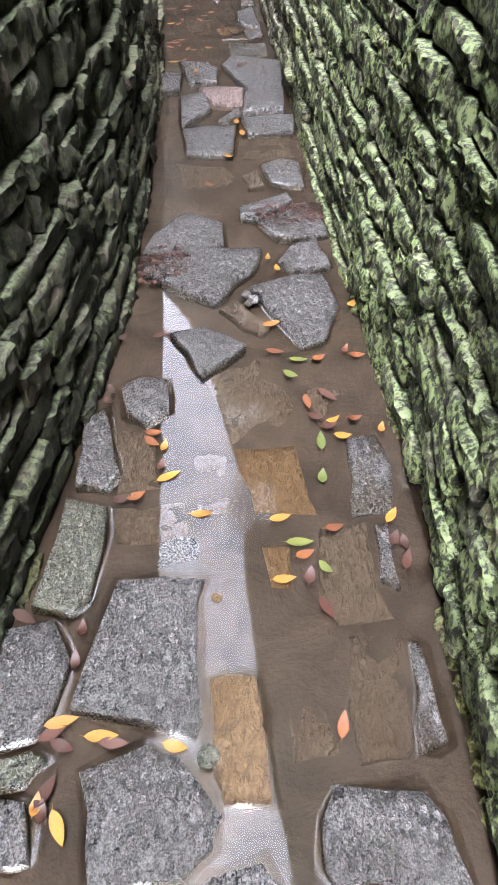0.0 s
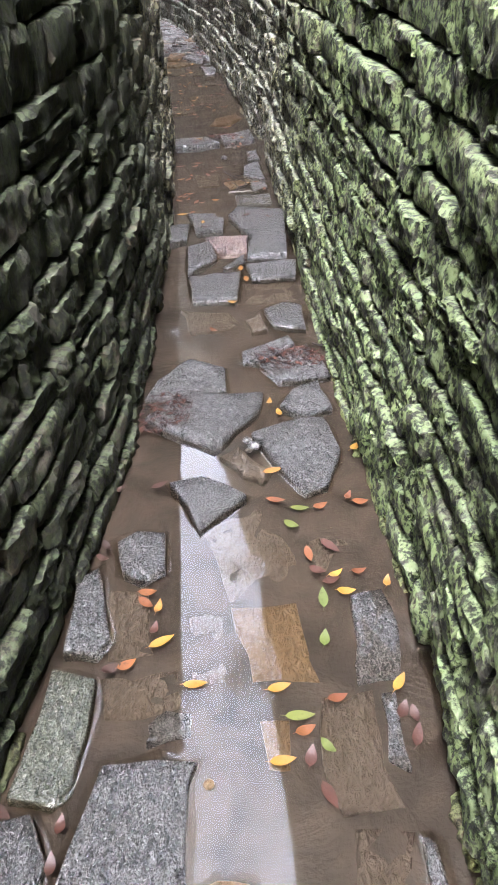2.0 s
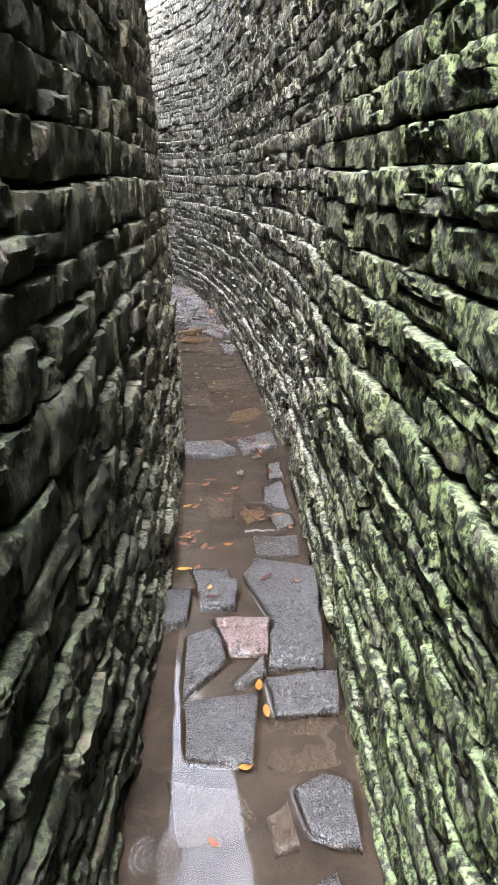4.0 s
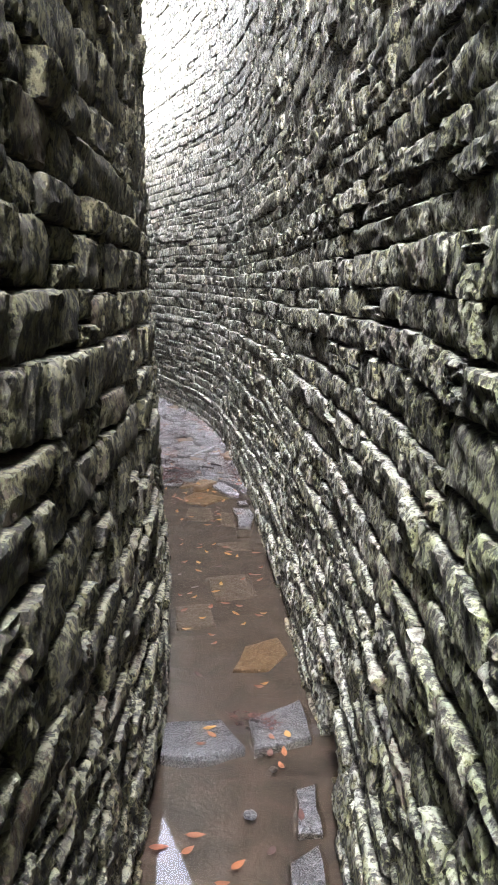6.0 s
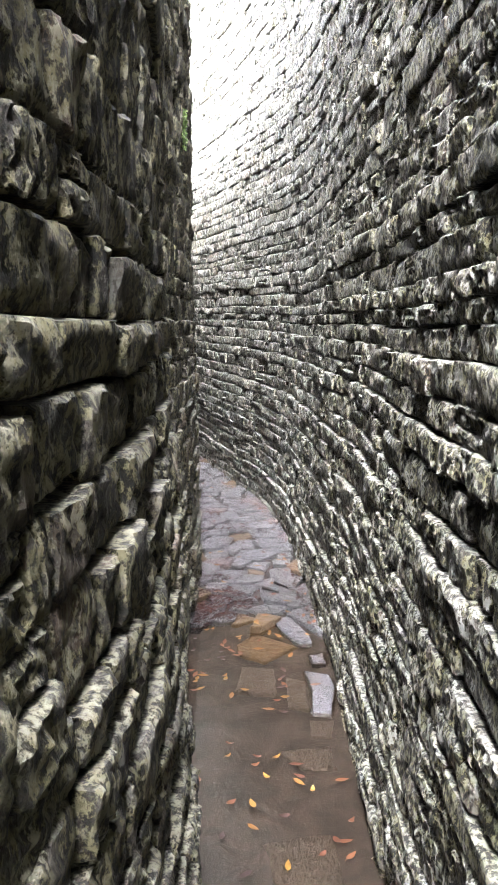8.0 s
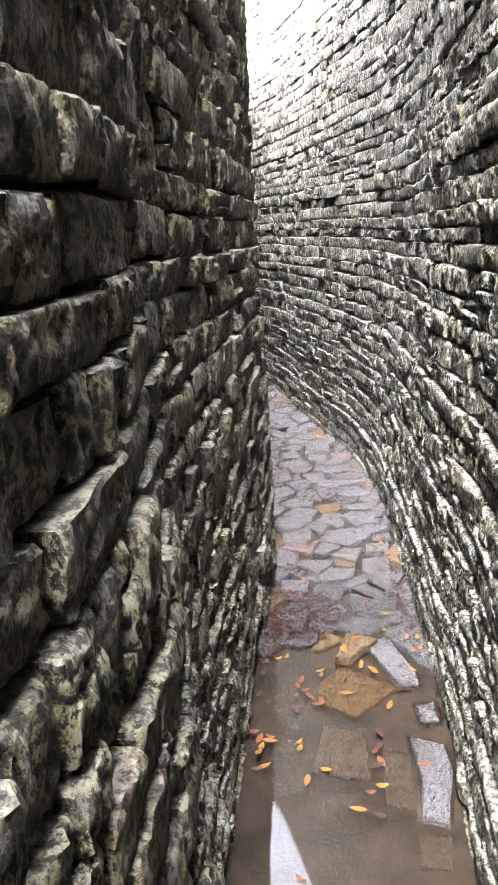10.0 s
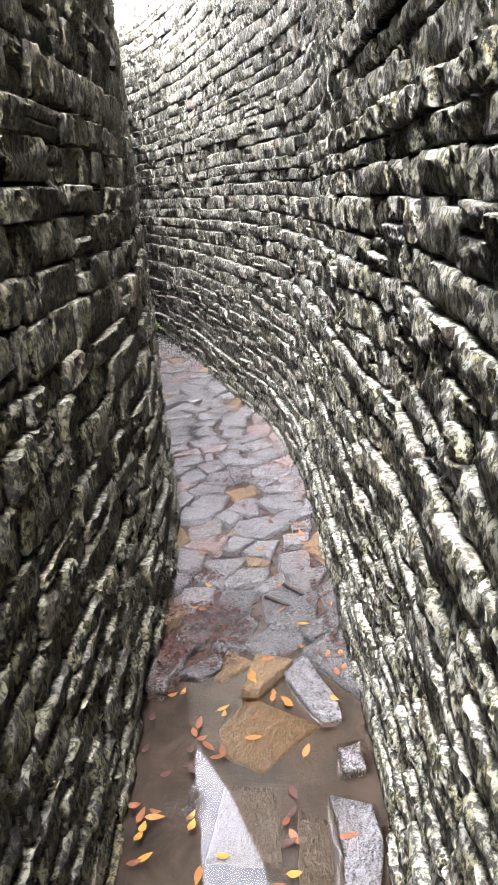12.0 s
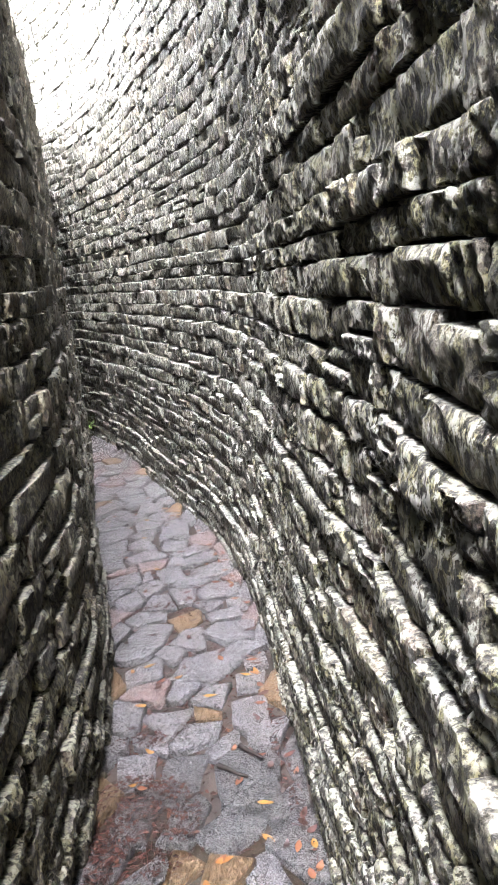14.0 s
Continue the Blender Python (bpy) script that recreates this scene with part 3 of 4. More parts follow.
slab('mud', -0.010, (-0.086, 6.066), (0.062, 6.093), (0.080, 5.855), (-0.038, 5.835))
slab('mud', 0.003, (-0.375, 8.086), (-0.164, 8.183), (-0.069, 7.894), (-0.281, 7.808))
slab('mud', 0.003, (-0.458, 7.698), (-0.294, 7.771), (-0.234, 7.544), (-0.401, 7.477))
slab('pale', 0.026, (-0.398, 9.290), (-0.280, 9.277), (-0.238, 9.159), (-0.228, 8.913), (-0.313, 8.912), (-0.342, 9.102))
slab('mud', 0.004, (-0.409, 8.618), (-0.209, 8.699), (-0.171, 8.547), (-0.306, 8.506))
slab('mud', 0.004, (-0.710, 9.296), (-0.551, 9.310), (-0.484, 9.051), (-0.689, 9.023))
slab('mud', 0.005, (-0.484, 9.245), (-0.381, 9.212), (-0.330, 8.941), (-0.426, 8.951))
slab('mud', 0.005, (-0.318, 8.871), (-0.216, 8.894), (-0.214, 8.759), (-0.302, 8.739))
slab('tan', 0.007, (-0.786, 9.513), (-0.725, 9.697), (-0.465, 9.582), (-0.604, 9.346), (-0.748, 9.408))
slab('pale', 0.030, (-0.662, 9.852), (-0.576, 9.926), (-0.423, 9.695), (-0.396, 9.603), (-0.457, 9.580), (-0.562, 9.691))
slab('grey', 0.035, (-0.811, 9.959), (-0.743, 10.050), (-0.592, 10.051), (-0.593, 9.980), (-0.704, 9.845))
slab('tan', 0.014, (-0.862, 9.936), (-0.731, 9.866), (-0.826, 9.746), (-0.870, 9.745))
slab('pale', 0.016, (-0.405, 9.483), (-0.332, 9.522), (-0.301, 9.399), (-0.372, 9.374))
slab('grey', 0.055, (-0.803, 10.256), (-0.752, 10.365), (-0.589, 10.385), (-0.543, 10.058), (-0.739, 10.038))
slab('grey', 0.040, (-0.978, 10.196), (-0.982, 10.303), (-0.832, 10.346), (-0.832, 10.164), (-0.946, 10.116))
slab('grey', 0.035, (-1.169, 10.312), (-1.025, 10.356), (-0.994, 10.164), (-1.111, 10.123))
slab('grey', 0.030, (-1.102, 10.115), (-0.936, 10.116), (-0.950, 9.912), (-1.068, 9.876))
slab('grey', 0.025, (-1.005, 9.741), (-0.884, 9.904), (-0.857, 9.855), (-0.856, 9.791), (-0.922, 9.735))
slab('grey', 0.045, (-0.996, 10.362), (-0.954, 10.504), (-0.819, 10.526), (-0.821, 10.406), (-0.963, 10.330))
slab('grey', 0.030, (-1.170, 10.575), (-0.932, 10.632), (-1.010, 10.410))
slab('grey', 0.050, (-0.815, 10.645), (-0.683, 10.722), (-0.626, 10.488), (-0.689, 10.418), (-0.775, 10.491))
slab('grey', 0.045, (-0.989, 10.660), (-0.932, 10.769), (-0.828, 10.794), (-0.841, 10.603))
slab('grey', 0.050, (-0.830, 10.843), (-0.707, 10.897), (-0.687, 10.750), (-0.805, 10.727))
slab('grey', 0.050, (-1.103, 10.795), (-1.090, 10.978), (-0.851, 11.097), (-0.820, 10.964), (-0.908, 10.787))
slab('grey', 0.050, (-0.809, 10.964), (-0.727, 11.043), (-0.697, 10.927), (-0.788, 10.889))
slab('grey', 0.040, (-1.405, 11.185), (-1.367, 11.330), (-1.207, 11.335), (-1.212, 11.104), (-1.357, 11.078))
slab('grey', 0.040, (-1.323, 10.883), (-1.194, 11.036), (-1.131, 10.845), (-1.269, 10.733))
slab('grey', 0.055, (-1.050, 11.202), (-1.010, 11.310), (-0.812, 11.333), (-0.785, 11.150), (-0.911, 11.110))
slab('grey', 0.050, (-1.077, 11.403), (-0.920, 11.511), (-0.868, 11.387), (-1.016, 11.336))
slab('tan', 0.030, (-1.269, 11.385), (-1.123, 11.534), (-1.072, 11.371), (-1.151, 11.227))
slab('grey', 0.050, (-1.185, 11.689), (-1.106, 11.833), (-0.956, 11.786), (-0.933, 11.642), (-1.110, 11.548))
slab('grey', 0.055, (-1.275, 11.950), (-1.098, 12.149), (-1.011, 11.933), (-1.196, 11.811))
slab('grey', 0.050, (-1.353, 12.136), (-1.216, 12.308), (-1.136, 12.164), (-1.298, 12.046))
slab('grey', 0.045, (-1.486, 11.987), (-1.353, 12.062), (-1.271, 11.854), (-1.382, 11.784))
slab('grey', 0.045, (-1.551, 11.756), (-1.436, 11.864), (-1.350, 11.782), (-1.428, 11.606))
slab('grey', 0.040, (-1.610, 11.591), (-1.527, 11.729), (-1.421, 11.583), (-1.524, 11.423))
slab('grey', 0.040, (-1.766, 11.855), (-1.594, 12.006), (-1.512, 11.841), (-1.662, 11.699))
slab('grey', 0.060, (-1.611, 12.515), (-1.647, 12.794), (-1.463, 12.774), (-1.400, 12.496))
slab('grey', 0.050, (-1.532, 12.287), (-1.561, 12.465), (-1.395, 12.471), (-1.386, 12.275))
slab('grey', 0.040, (-1.739, 12.189), (-1.610, 12.367), (-1.461, 12.214), (-1.638, 12.094))
slab('grey', 0.040, (-1.855, 12.109), (-1.772, 12.238), (-1.678, 12.053), (-1.791, 11.977))
slab('grey', 0.040, (-1.797, 12.432), (-1.708, 12.578), (-1.572, 12.364), (-1.728, 12.328))
slab('grey', 0.050, (-1.915, 13.009), (-1.951, 13.277), (-1.777, 13.281), (-1.707, 13.048))

# smaller stones that fill the paving between the large ones


def covered(x, y):
    for top, pts in TOPS:
        inside = False
        for (x0, y0), (x1, y1) in zip(pts, pts[1:] + pts[:1]):
            if (y0 > y) != (y1 > y) and x < (x1 - x0) * (y - y0) / (y1 - y0) + x0:
                inside = not inside
        if inside:
            return True
    return False


def clipped(poly, p, q, share):
    """The part of a polygon that lies on p's side of a line across p-q, at that share of the way."""
    d, m = q - p, p.lerp(q, share)
    out = []
    for a, b in zip(poly, poly[1:] + poly[:1]):
        da, db = (a - m).dot(d), (b - m).dot(d)
        if da <= 0:
            out.append(a)
        if da * db < 0:
            out.append(a.lerp(b, da / (da - db)))
    return out


def fill(y0, y1, kinds, top, gap):
    """Crazy paving: many-sided stones in the gaps of a stretch."""
    old = []
    for _, pts in TOPS:
        mid = Vector((sum(p[0] for p in pts), sum(p[1] for p in pts))) / len(pts)
        if y0 - 0.5 < mid.y < y1:
            old.append((mid, sum((Vector(p) - mid).length for p in pts) / len(pts)))
    seeds = []
    for _ in range(6000):
        y = random.uniform(y0, y1)
        l, r = across(y)
        p = Vector((random.uniform(l, r), y))
        if all((p - q).length > gap for q in seeds) and all((p - q).length > 0.75 * rad + 0.05 for q, rad in old) and not covered(p.x, p.y):
            seeds.append(p)
    for p in seeds:
        l, r = across(p.y)
        cell = [p + Vector(v) for v in ((-0.3, -0.2), (0.3, -0.2), (0.3, 0.2), (-0.3, 0.2))]
        for q in seeds:
            if q is not p and (q - p).length < 0.7:
                cell = clipped(cell, p, q, 0.5)
        for q, rad in old:
            if (q - p).length < 0.7:
                cell = clipped(cell, p, q, max(0.25, 1 - (0.92 * rad + 0.01) / (q - p).length))
        if len(cell) < 3:
            continue
        cell = [Vector((min(max(v.x, across(v.y)[0] - 0.02), across(v.y)[1] + 0.02), v.y)) for v in cell]
        mid = sum(cell, Vector((0, 0))) / len(cell)
        cell = [mid + (v - mid) * max(0.6, 1 - 0.007 / max(0.01, (v - mid).length)) for v in cell]
        kept = [v for v, w in zip(cell, cell[1:] + cell[:1]) if (v - w).length > 0.025]
        if len(kept) > 2:
            slab(random.choice(kinds), top + random.uniform(-0.006, 0.009), *kept)


random.seed(21)
fill(9.8, 17.5, ["grey", "grey", "grey", "grey", "grey", "red", "tan"], 0.046, 0.16)


def water_edges(y0, y1, level, parent):
    """The raised rim of the water along every stone that stands out of it and along the foot of the wall."""
    verts, faces = [], []
    lines = []
    for top, pts in TOPS:
        mid = Vector((sum(p[0] for p in pts), sum(p[1] for p in pts))) / len(pts)
        if top > level + 0.001 and y0 < mid.y < y1:
            ps = [Vector(p) for p in pts]
            lines.append([(p, (b - a).normalized()) for a, p, b in zip(ps[-1:] + ps[:-1], ps, ps[1:] + ps[:1])])
            lines[-1].append(lines[-1][0])
    for line, turned in ((RIGHT, -1), (LEFT, 1)):
        foot = []
        for p, t in zip(line[1], line[2]):
            if y0 < p[1] < y1:
                d = Vector((t[0], t[1])) * -turned
                foot.append((Vector(p) + Vector((d.y, -d.x)) * (0.016 + 0.014 * noise.noise((p[0] * 9, p[1] * 9, 2))), d))
        lines.append(foot)
    for line in lines:
        for p, d in line:
            wide = 0.9 + 0.9 * noise.noise((p.x * 30, p.y * 30, 4))
            for off, up in ((-0.005, 0.0045), (0.001, 0.0036), (0.005, 0.0017), (0.010, 0.0006), (0.016, 0.0001)):
                q = p + Vector((d.y, -d.x)) * off * max(0.3, wide)
                verts.append((q.x, q.y, level + up * max(0.3, wide)))
        base = len(verts) - 5 * len(line)
        for i in range(len(line) - 1):
            for j in range(4):
                a = base + 5 * i + j
                faces.append((a, a + 1, a + 6, a + 5))
    mesh_object("water_edge", verts, faces, WATER, parent)


water_edges(1.5, 6.6, LOW_WATER, puddle)
water_edges(6.75, 9.9, HIGH_WATER, upper_puddle)

leaf('green', 0.55, 2.93, 92)
leaf('green', 0.55, 2.82, 85)
leaf('green', 0.48, 3.16, -27)
leaf('green', 0.50, 2.64, 10)
leaf('green', 0.55, 2.58, -45)
leaf('green', 0.50, 3.22, 4)
leaf('yellow', 0.46, 2.70, 22)
leaf('yellow', 0.60, 2.95, 4)
leaf('yellow', 0.69, 2.72, 62)
leaf('yellow', 0.69, 2.98, 79)
leaf('yellow', 0.58, 3.00, 30)
leaf('yellow', 0.20, 2.89, 82)
leaf('yellow', 0.22, 2.80, 31)
leaf('yellow', 0.11, 2.25, 19)
leaf('yellow', 0.18, 2.23, 3)
leaf('yellow', 0.30, 2.22, -9)
leaf('yellow', 0.10, 2.12, 88)
leaf('yellow', 0.14, 2.09, -62)
leaf('yellow', 0.41, 3.70, 86)
leaf('yellow', 0.44, 3.64, -71)
leaf('yellow', 0.26, 4.71, 91)
leaf('yellow', 0.25, 4.39, 27)
leaf('yellow', 0.29, 4.60, -79)
leaf('yellow', 0.43, 3.37, 21)
leaf('yellow', 0.65, 3.48, 55)
leaf('yellow', 0.47, 2.55, 15)
leaf('yellow', 0.30, 2.70, 3)
leaf('orange', 0.57, 2.27, 82)
leaf('orange', 0.51, 2.61, 27)
leaf('orange', 0.17, 2.90, -34)
leaf('orange', 0.16, 2.74, 30)
leaf('orange', 0.57, 2.68, 22)
leaf('orange', 0.44, 3.25, -4)
leaf('orange', 0.52, 3.06, -77)
leaf('orange', 0.17, 2.93, 4)
leaf('orange', 0.63, 3.01, 18)
leaf('orange', 0.65, 3.25, 4)
leaf('orange', 0.62, 3.27, 69)
leaf('orange', 0.55, 3.23, 33)
leaf('orange', 0.20, 4.16, -33)
leaf('brown', 0.13, 2.73, 30)
leaf('brown', 0.20, 2.83, 82)
leaf('brown', 0.05, 3.07, -53)
leaf('brown', 0.05, 3.03, -24)
leaf('brown', 0.14, 3.30, 36)
leaf('brown', 0.04, 3.28, 37)
leaf('brown', 0.00, 2.44, -27)
leaf('brown', 0.11, 2.42, 93)
leaf('brown', 0.11, 2.36, 97)
leaf('brown', 0.10, 2.23, 36)
leaf('brown', 0.12, 2.21, -16)
leaf('brown', 0.20, 2.22, 3)
leaf('brown', 0.11, 2.11, 93)
leaf('brown', 0.11, 2.14, 70)
leaf('brown', 0.69, 2.66, 69)
leaf('brown', 0.71, 2.65, -79)
leaf('brown', 0.71, 2.61, 76)
leaf('brown', 0.54, 3.01, -25)
leaf('brown', 0.57, 2.98, 18)
leaf('brown', 0.52, 2.56, 81)
leaf('brown', 0.55, 2.49, -64)
leaf('brown', 0.07, 5.15, 6)
leaf('brown', 0.57, 3.09, -40)
leaf('yellow', -0.72, 9.72, -44)
leaf('yellow', -0.64, 9.70, -67)
leaf('yellow', -0.58, 9.65, -30)
leaf('yellow', -0.69, 9.84, 33)
leaf('yellow', -0.78, 9.57, 97)
leaf('yellow', -0.66, 9.48, 17)
leaf('yellow', -0.49, 9.45, 82)
leaf('yellow', -0.60, 10.07, 1)
leaf('yellow', -0.95, 9.66, 84)
leaf('yellow', -0.98, 9.64, 33)
leaf('yellow', -0.76, 9.15, 67)
leaf('yellow', -0.86, 9.13, 16)
leaf('yellow', -0.88, 9.09, 91)
leaf('yellow', -0.88, 9.06, 81)
leaf('yellow', -0.44, 9.92, -73)
leaf('yellow', -1.06, 10.16, 37)
leaf('yellow', -1.06, 10.81, 41)
leaf('brown', -0.84, 9.40, 98)
leaf('brown', -0.98, 9.38, 84)
leaf('brown', -1.01, 9.52, 102)
leaf('brown', -0.50, 9.28, -58)
leaf('brown', -0.49, 9.21, 72)
leaf('brown', -0.48, 9.11, 50)
leaf('brown', -0.48, 10.05, 83)
leaf('brown', -0.55, 10.33, 50)
leaf('brown', -0.63, 10.71, 92)
leaf('brown', -1.25, 11.55, 22)
leaf('brown', -1.19, 11.59, -39)
leaf('brown', -1.29, 11.51, 76)
leaf('brown', -0.82, 9.34, 31)
leaf('brown', -0.44, 9.57, 17)
leaf('brown', -0.45, 9.98, 47)
leaf('brown', -0.53, 10.20, -60)
leaf('orange', -0.52, 10.24, 78)
leaf('orange', -0.79, 10.49, -26)
leaf('orange', -1.13, 10.79, 59)
leaf('orange', -0.70, 9.84, 48)
leaf('orange', -0.42, 9.84, 74)
leaf('orange', -0.44, 9.81, -65)
leaf('yellow', -0.28, 7.98, 97)
leaf('yellow', -0.29, 7.88, 30)
leaf('yellow', -0.38, 7.79, 57)
leaf('yellow', -0.03, 7.67, 14)
leaf('yellow', -0.11, 7.54, 61)
leaf('yellow', -0.30, 7.57, 13)
leaf('yellow', -0.35, 7.45, 13)
leaf('yellow', -0.25, 8.38, 93)
leaf('yellow', -0.41, 8.55, 51)
leaf('yellow', -0.45, 9.02, 15)
leaf('orange', -0.41, 7.83, 68)
leaf('orange', -0.15, 7.73, -18)
leaf('orange', -0.22, 7.75, 14)
leaf('orange', -0.40, 7.64, 67)
leaf('orange', -0.23, 7.41, -15)
leaf('orange', -0.09, 8.07, 56)
leaf('orange', -0.48, 8.48, 35)
leaf('orange', -0.33, 8.52, 15)
leaf('orange', -0.52, 8.24, 50)
leaf('orange', -0.14, 8.13, -49)
leaf('orange', -0.82, 9.45, 47)
leaf('orange', -0.85, 9.52, 94)
leaf('orange', -0.79, 9.42, -33)
leaf('orange', -0.75, 9.38, 30)
leaf('orange', -0.90, 9.13, 88)
leaf('orange', -0.93, 9.16, 12)
leaf('orange', -0.50, 9.18, 81)
leaf('orange', -0.47, 9.13, -53)
leaf('orange', -0.86, 8.98, 28)
leaf('orange', -0.48, 8.98, 12)
leaf('orange', -0.85, 9.47, -58)
leaf('yellow', -0.72, 9.74, -68)
leaf('yellow', -0.64, 9.68, 95)
leaf('yellow', -0.59, 9.67, -37)
leaf('yellow', -0.75, 9.12, 85)
leaf('yellow', -0.84, 9.00, 44)
leaf('yellow', -0.64, 9.04, 12)
leaf('yellow', -0.79, 9.60, 47)
leaf('orange', -0.11, 5.62, 38)
leaf('orange', -0.06, 5.58, 81)
leaf('orange', -0.06, 5.67, 9)
leaf('orange', -0.10, 5.56, -28)
leaf('orange', -0.10, 5.92, 55)
leaf('orange', -0.17, 6.17, 10)
leaf('orange', -0.09, 6.17, 44)
leaf('orange', -0.08, 6.23, 11)
leaf('orange', 0.02, 6.07, 10)
leaf('orange', 0.05, 6.14, 55)
leaf('orange', 0.00, 6.00, -61)
leaf('orange', -0.09, 5.65, 73)
leaf('yellow', -0.14, 5.92, 55)
leaf('yellow', 0.27, 5.87, 10)
leaf('yellow', 0.24, 5.85, 25)
leaf('yellow', 0.08, 5.57, 23)
leaf('yellow', -0.09, 5.62, -47)
leaf('yellow', -0.06, 5.36, 9)

# ---------------------------------------------------------------- litter, twigs and the plant
twig_mat = Nodes("wet_bark")
TWIG = twig_mat.finish(twig_mat.mix(twig_mat.noise(twig_mat.scaled(60, 60, 60)), (0.004, 0.003, 0.0025), (0.018, 0.013, 0.010)), 0.7, None, 0.2)
pale_mat = Nodes("bleached_wood")
PALE_TWIG = pale_mat.finish(pale_mat.mix(pale_mat.noise(pale_mat.scaled(80, 80, 80)), (0.05, 0.045, 0.04), (0.11, 0.10, 0.085)), 0.6)
litter_mat = Nodes("leaf_litter")
LITTER = litter_mat.finish(litter_mat.mix(litter_mat.pos.outputs["Random Per Island"], (0.005, 0.0035, 0.003), (0.044, 0.016, 0.010)), 0.75, None, 0.15)


def tube(verts, faces, points, radii, sides=6):
    """Adds a tapering rod through the points."""
    base = len(verts)
    for i, (p, rad) in enumerate(zip(points, radii)):
        d = (points[min(i + 1, len(points) - 1)] - points[max(i - 1, 0)]).normalized()
        u = d.cross(Vector((0, 0, 1)))
        u = u.normalized() if u.length > 1e-4 else Vector((1, 0, 0))
        v = d.cross(u)
        for k in range(sides):
            a = 2 * math.pi * k / sides
            verts.append(tuple(p + u * rad * math.cos(a) + v * rad * math.sin(a)))
    for i in range(len(points) - 1):
        for k in range(sides):
            q, r = base + i * sides + k, base + i * sides + (k + 1) % sides
            faces.append((q, r, r + sides, q + sides))
    faces.append(tuple(base + k for k in range(sides))[::-1])
    faces.append(tuple(base + (len(points) - 1) * sides + k for k in range(sides)))


def twig(x0, y0, x1, y1, thick, material, label, bends=5, fork=False):
    verts, faces = [], []
    a, b = Vector((x0, y0)), Vector((x1, y1))
    side = Vector((-(b - a).y, (b - a).x))
    pts = []
    for i in range(bends + 1):
        u = i / bends
        p = a.lerp(b, u) + side * random.uniform(-0.06, 0.06)
        pts.append(Vector((p.x, p.y, surface(p.x, p.y) + thick * 0.9)))
    tube(verts, faces, pts, [thick * (1 - 0.5 * i / bends) for i in range(bends + 1)])
    if fork:
        p = pts[bends // 2]
        e = p + Vector((side.x, side.y, 0)) * 0.35 + Vector((b.x - a.x, b.y - a.y, 0)) * 0.25
        tube(verts, faces, [p, (p + e) / 2 + Vector((0, 0, 0.006)), e], [thick * 0.6, thick * 0.5, thick * 0.3])
    return tagged(mesh_object("twig", verts, faces, material), label, "twig")


twig(0.075, 6.06, 0.228, 5.839, 0.004, TWIG, "thin dark bare twig lying in the puddle", fork=True)
twig(0.158, 5.696, 0.247, 5.881, 0.004, TWIG, "thin dark bare twig lying in the puddle", fork=True)
twig(0.137, 5.687, 0.257, 5.709, 0.005, PALE_TWIG, "short bleached stick lying across the wet paving")
twig(0.544, 4.061, 0.680, 4.038, 0.004, TWIG, "thin dark twig lying on the wet flagstone")
twig(-0.728, 10.34, -0.634, 10.277, 0.010, TWIG, "short black rotten stick lying on a flagstone", 3)
twig(-0.781, 10.232, -0.675, 10.181, 0.010, TWIG, "short black rotten stick lying on a flagstone", 3)


def litter(x, y, rx, ry, turn, count, label, heap=0.012, in_joints=False):
    """A drift of broken leaves and twig ends."""
    verts, faces = [], []
    c, s = math.cos(radians(turn)), math.sin(radians(turn))
    for _ in range(count):
        r, a = math.sqrt(random.random()), random.uniform(0, 6.283)
        u, v = rx * r * math.cos(a), ry * r * math.sin(a)
        p = Vector((x + u * c - v * s, y + u * s + v * c, 0))
        l, rr = across(p.y)
        if not l + 0.01 < p.x < rr - 0.01 or (in_joints and covered(p.x, p.y)):
            continue
        p.z = surface(p.x, p.y) + random.uniform(0.001, heap * (1.1 - r) + 0.003)
        t = random.uniform(0, 6.283)
        d = Vector((math.cos(t), math.sin(t), random.uniform(-0.3, 0.3)))
        if random.random() < 0.35:
            h = random.uniform(0.006, 0.026)
            tube(verts, faces, [p - d * h, p + Vector((0, 0, 0.002)), p + d * h], [0.0012, 0.0015, 0.0008], 4)
        else:
            h, w = random.uniform(0.005, 0.014), random.uniform(0.003, 0.007)
            e = Vector((-d.y, d.x, random.uniform(-0.4, 0.4)))
            q = len(verts)
            verts += [tuple(p - d * h), tuple(p + e * w + Vector((0, 0, 0.003))), tuple(p + d * h), tuple(p - e * w), tuple(p - Vector((0, 0, 0.002)))]
            faces += [(q, q + 4, q + 1), (q + 1, q + 4, q + 2), (q + 2, q + 4, q + 3), (q + 3, q + 4, q)]
    return tagged(mesh_object("leaf_litter", verts, faces, LITTER, smooth=False), label, "leaf litter", kind="stuff")


litter(0.47, 3.95, 0.12, 0.07, 10, 156, "drift of brown twigs and leaf scraps between flagstones")
litter(0.10, 3.62, 0.09, 0.09, 0, 132, "drift of brown twigs and leaf scraps against the wall")
litter(0.02, 6.79, 0.10, 0.05, -20, 90, "brown leaf scraps lodged on the step")
litter(-0.98, 10.0, 0.18, 0.22, 25, 650, "dark wet drift of rotting leaves across the paving")
litter(-1.06, 9.78, 0.08, 0.16, 10, 300, "dark wet drift of rotting leaves at the wall foot")
litter(-1.10, 10.41, 0.10, 0.06, 0, 72, "brown leaf scraps in a joint of the paving")
litter(-0.50, 10.15, 0.05, 0.50, 18, 156, "fallen leaf scraps along the wall foot")
litter(-1.22, 11.5, 0.22, 0.08, 0, 96, "red-brown leaf scraps in the joints of the paving")
litter(0.66, 4.05, 0.04, 0.25, 8, 72, "brown leaf scraps along the wall foot")
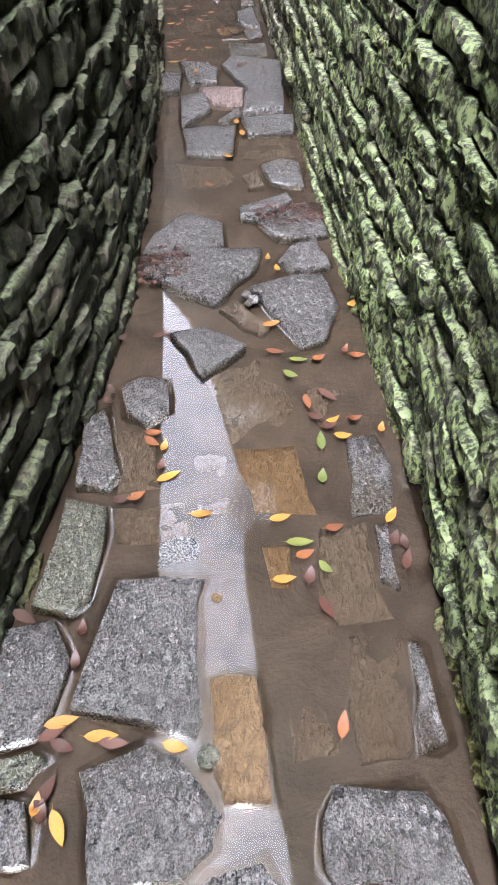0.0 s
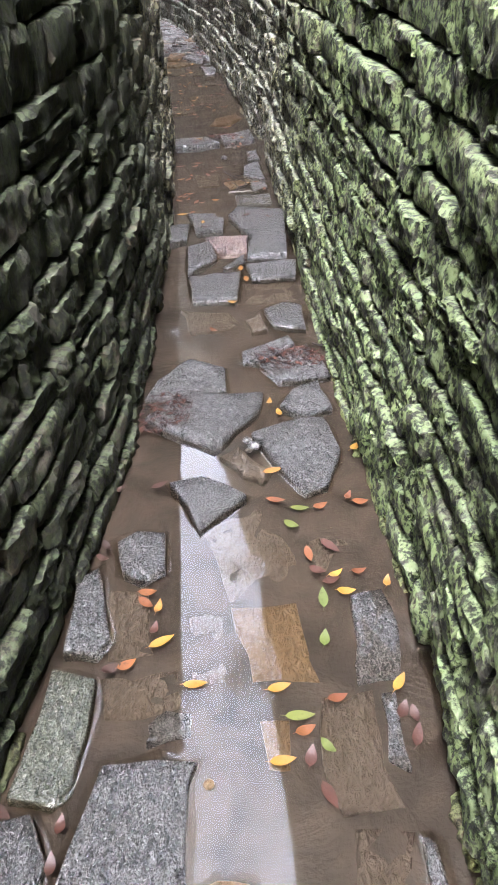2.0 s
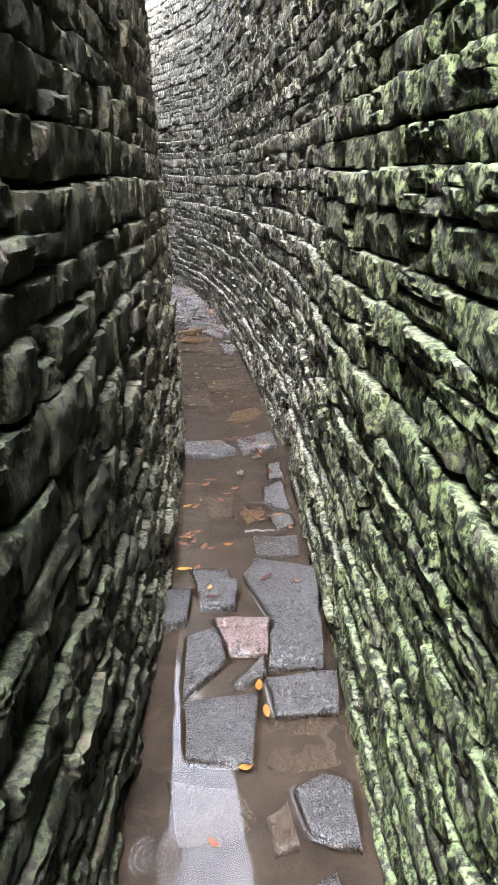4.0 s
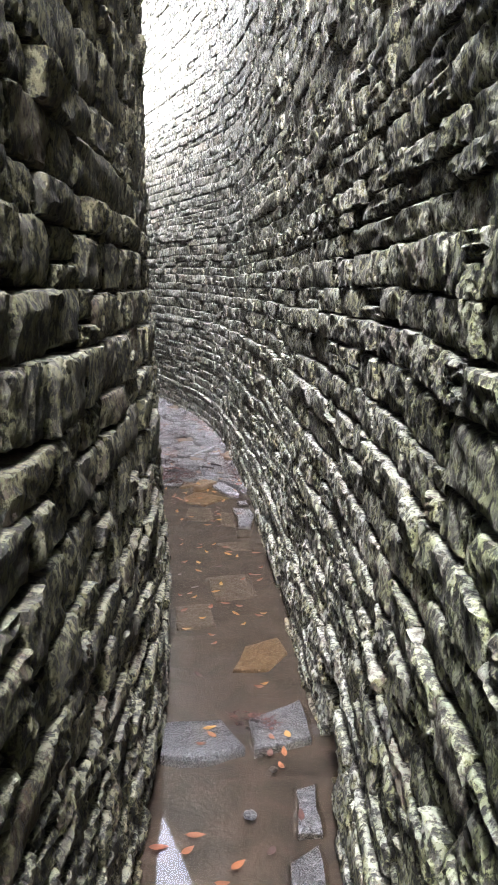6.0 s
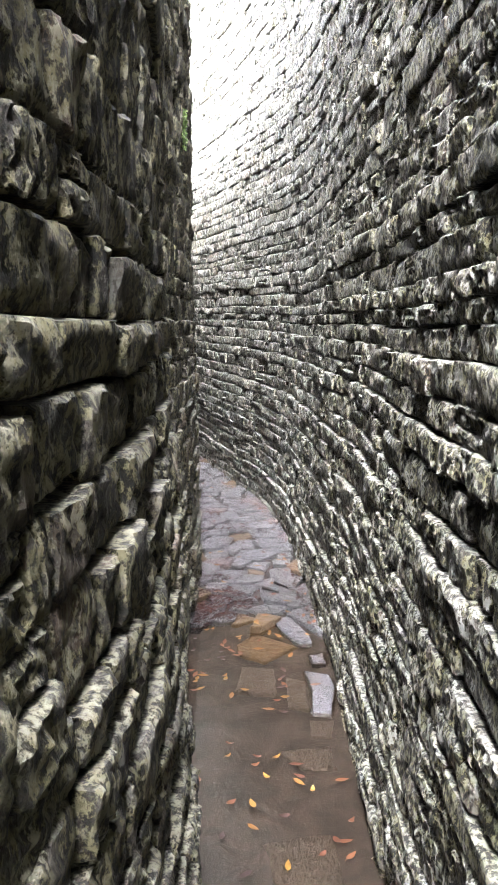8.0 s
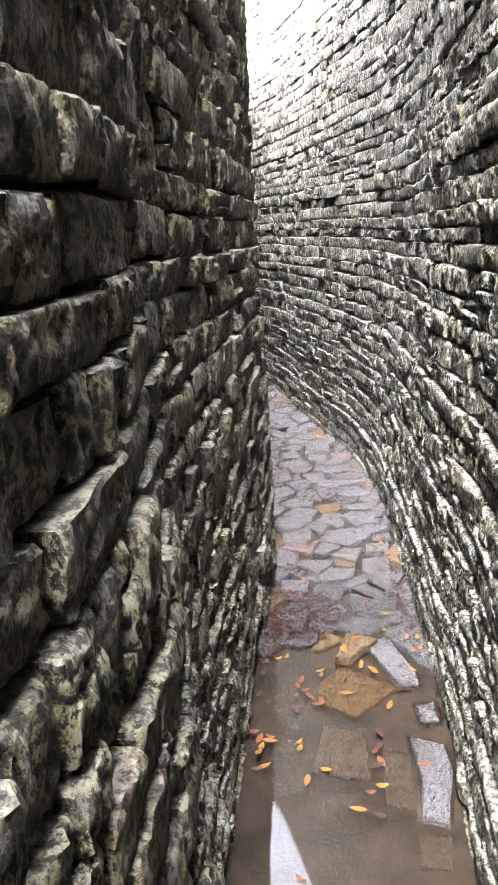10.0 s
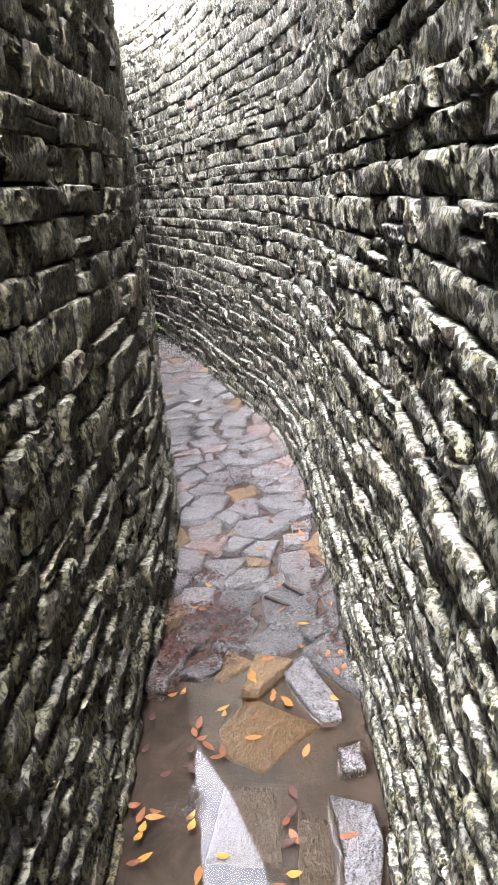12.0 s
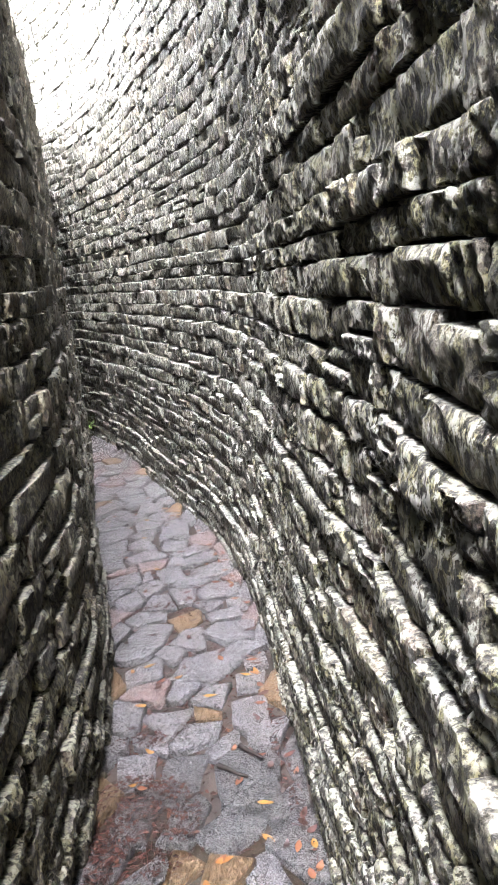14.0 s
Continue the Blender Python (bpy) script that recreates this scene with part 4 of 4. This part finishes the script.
for i in range(14):
    y = 10.1 + 0.42 * i
    l, r = across(y)
    litter((l + r) / 2, y, 0.5, 0.3, 0, 700, "red-brown leaf scraps in the joints of the paving", 0.016, True)
for _ in range(130):
    y = random.uniform(9.9, 13.5)
    l, r = across(y)
    x = r - abs(random.gauss(0, 0.1)) - 0.03 if random.random() < 0.6 else random.uniform(l + 0.05, r - 0.05)
    leaf(random.choice(["brown", "brown", "orange", "orange", "yellow"]), x, y, random.uniform(0, 360))
for _ in range(55):
    y = random.uniform(5.2, 9.7)
    l, r = across(y)
    leaf(random.choice(["brown", "orange", "orange", "yellow"]), random.uniform(l + 0.05, r - 0.05), y, random.uniform(0, 360))


def pebble(x, y, size, kind):
    """A rounded, slightly flattened stone."""
    bm = bmesh.new()
    bmesh.ops.create_icosphere(bm, subdivisions=3, radius=size)
    for v in bm.verts:
        v.co *= 1 + 0.22 * noise.noise(v.co * (1.3 / size) + Vector((x * 9, y * 9, 0)))
        v.co.z *= 0.6
    for f in bm.faces:
        f.smooth = True
    ob = part("pebble", bm, SLABS[kind])
    ob.location = (x, y, surface(x, y) + 0.3 * size)
    ob.rotation_euler = (0, 0, x * 20)
    return tagged(ob, "small dark wet pebble lying in the puddle", "pebble", "pebbles in the puddle")


for px, py, size, kind in ((0.355, 3.50, 0.014, "grey"), (0.375, 3.475, 0.018, "pale"), (0.395, 3.49, 0.012, "grey"), (0.362, 3.455, 0.010, "mud"),
                           (0.355, 2.205, 0.020, "green"), (0.345, 2.50, 0.010, "tan"), (0.060, 6.33, 0.020, "grey"), (0.11, 6.55, 0.012, "mud")):
    pebble(px, py, size, kind)


def plant(x, y, z):
    """A small leafy weed rooted in the foot of the wall."""
    root = tagged(new("wall_plant"), "small bright green weed growing from the wall foot", "plant")
    root.location = (x, y, z)
    verts, faces, lv, lf = [], [], [], []
    for i in range(16):
        a, up = random.uniform(0, 6.283), random.uniform(0.5, 1.0)
        tip = Vector((0.20 * math.cos(a) * up, 0.20 * math.sin(a) * up, 0.26 * up))
        mid = tip * 0.5 + Vector((0, 0, 0.05))
        tube(verts, faces, [Vector((0, 0, 0)), mid, tip], [0.004, 0.003, 0.0015], 5)
        for k in range(7):
            c = mid.lerp(tip, k / 6)
            t = random.uniform(0, 6.283)
            d = Vector((math.cos(t), math.sin(t), random.uniform(-0.4, 0.4))) * 0.035
            e = Vector((-d.y, d.x, 0.004)) * 0.45
            q = len(lv)
            lv += [tuple(c), tuple(c + d * 0.5 + e), tuple(c + d), tuple(c + d * 0.5 - e)]
            lf += [(q, q + 1, q + 2, q + 3)]
    mesh_object("stem", verts, faces, FRESH, root)
    mesh_object("foliage", lv, lf, FRESH, root)


fresh = Nodes("fresh_green_leaf")
FRESH = fresh.finish(fresh.mix(fresh.noise(fresh.scaled(30, 30, 30)), (0.05, 0.10, 0.015), (0.12, 0.19, 0.03)), 0.45)
plant(-3.36, 15.85, 0.02)


def moss_streak(x, y, z, tall, wide, label):
    """A hanging streak of bright moss on the face of the left wall."""
    lv, lf = [], []
    for _ in range(420):
        v = random.uniform(-0.5, 0.5)
        c = Vector((random.uniform(-0.004, 0.012), random.gauss(0, 0.3) * wide * (1 - 0.5 * abs(v)), v * tall))
        d = Vector((random.uniform(0.2, 1.0), random.uniform(-0.6, 0.6), random.uniform(-1.0, 0.3))) * 0.010
        e = d.cross(Vector((random.uniform(-1, 1), random.uniform(-1, 1), 1))).normalized() * 0.003
        q = len(lv)
        lv += [tuple(c - e), tuple(c + d * 0.5 - e * 1.4), tuple(c + d), tuple(c + d * 0.5 + e * 1.4), tuple(c + e)]
        lf += [(q, q + 1, q + 2, q + 3, q + 4)]
    ob = mesh_object("moss", lv, lf, FRESH)
    ob.location = (x, y, z)
    return tagged(ob, label, "moss")


moss_streak(-1.175, 9.76, 2.63, 0.20, 0.045, "bright green streak of moss on the dark wall")
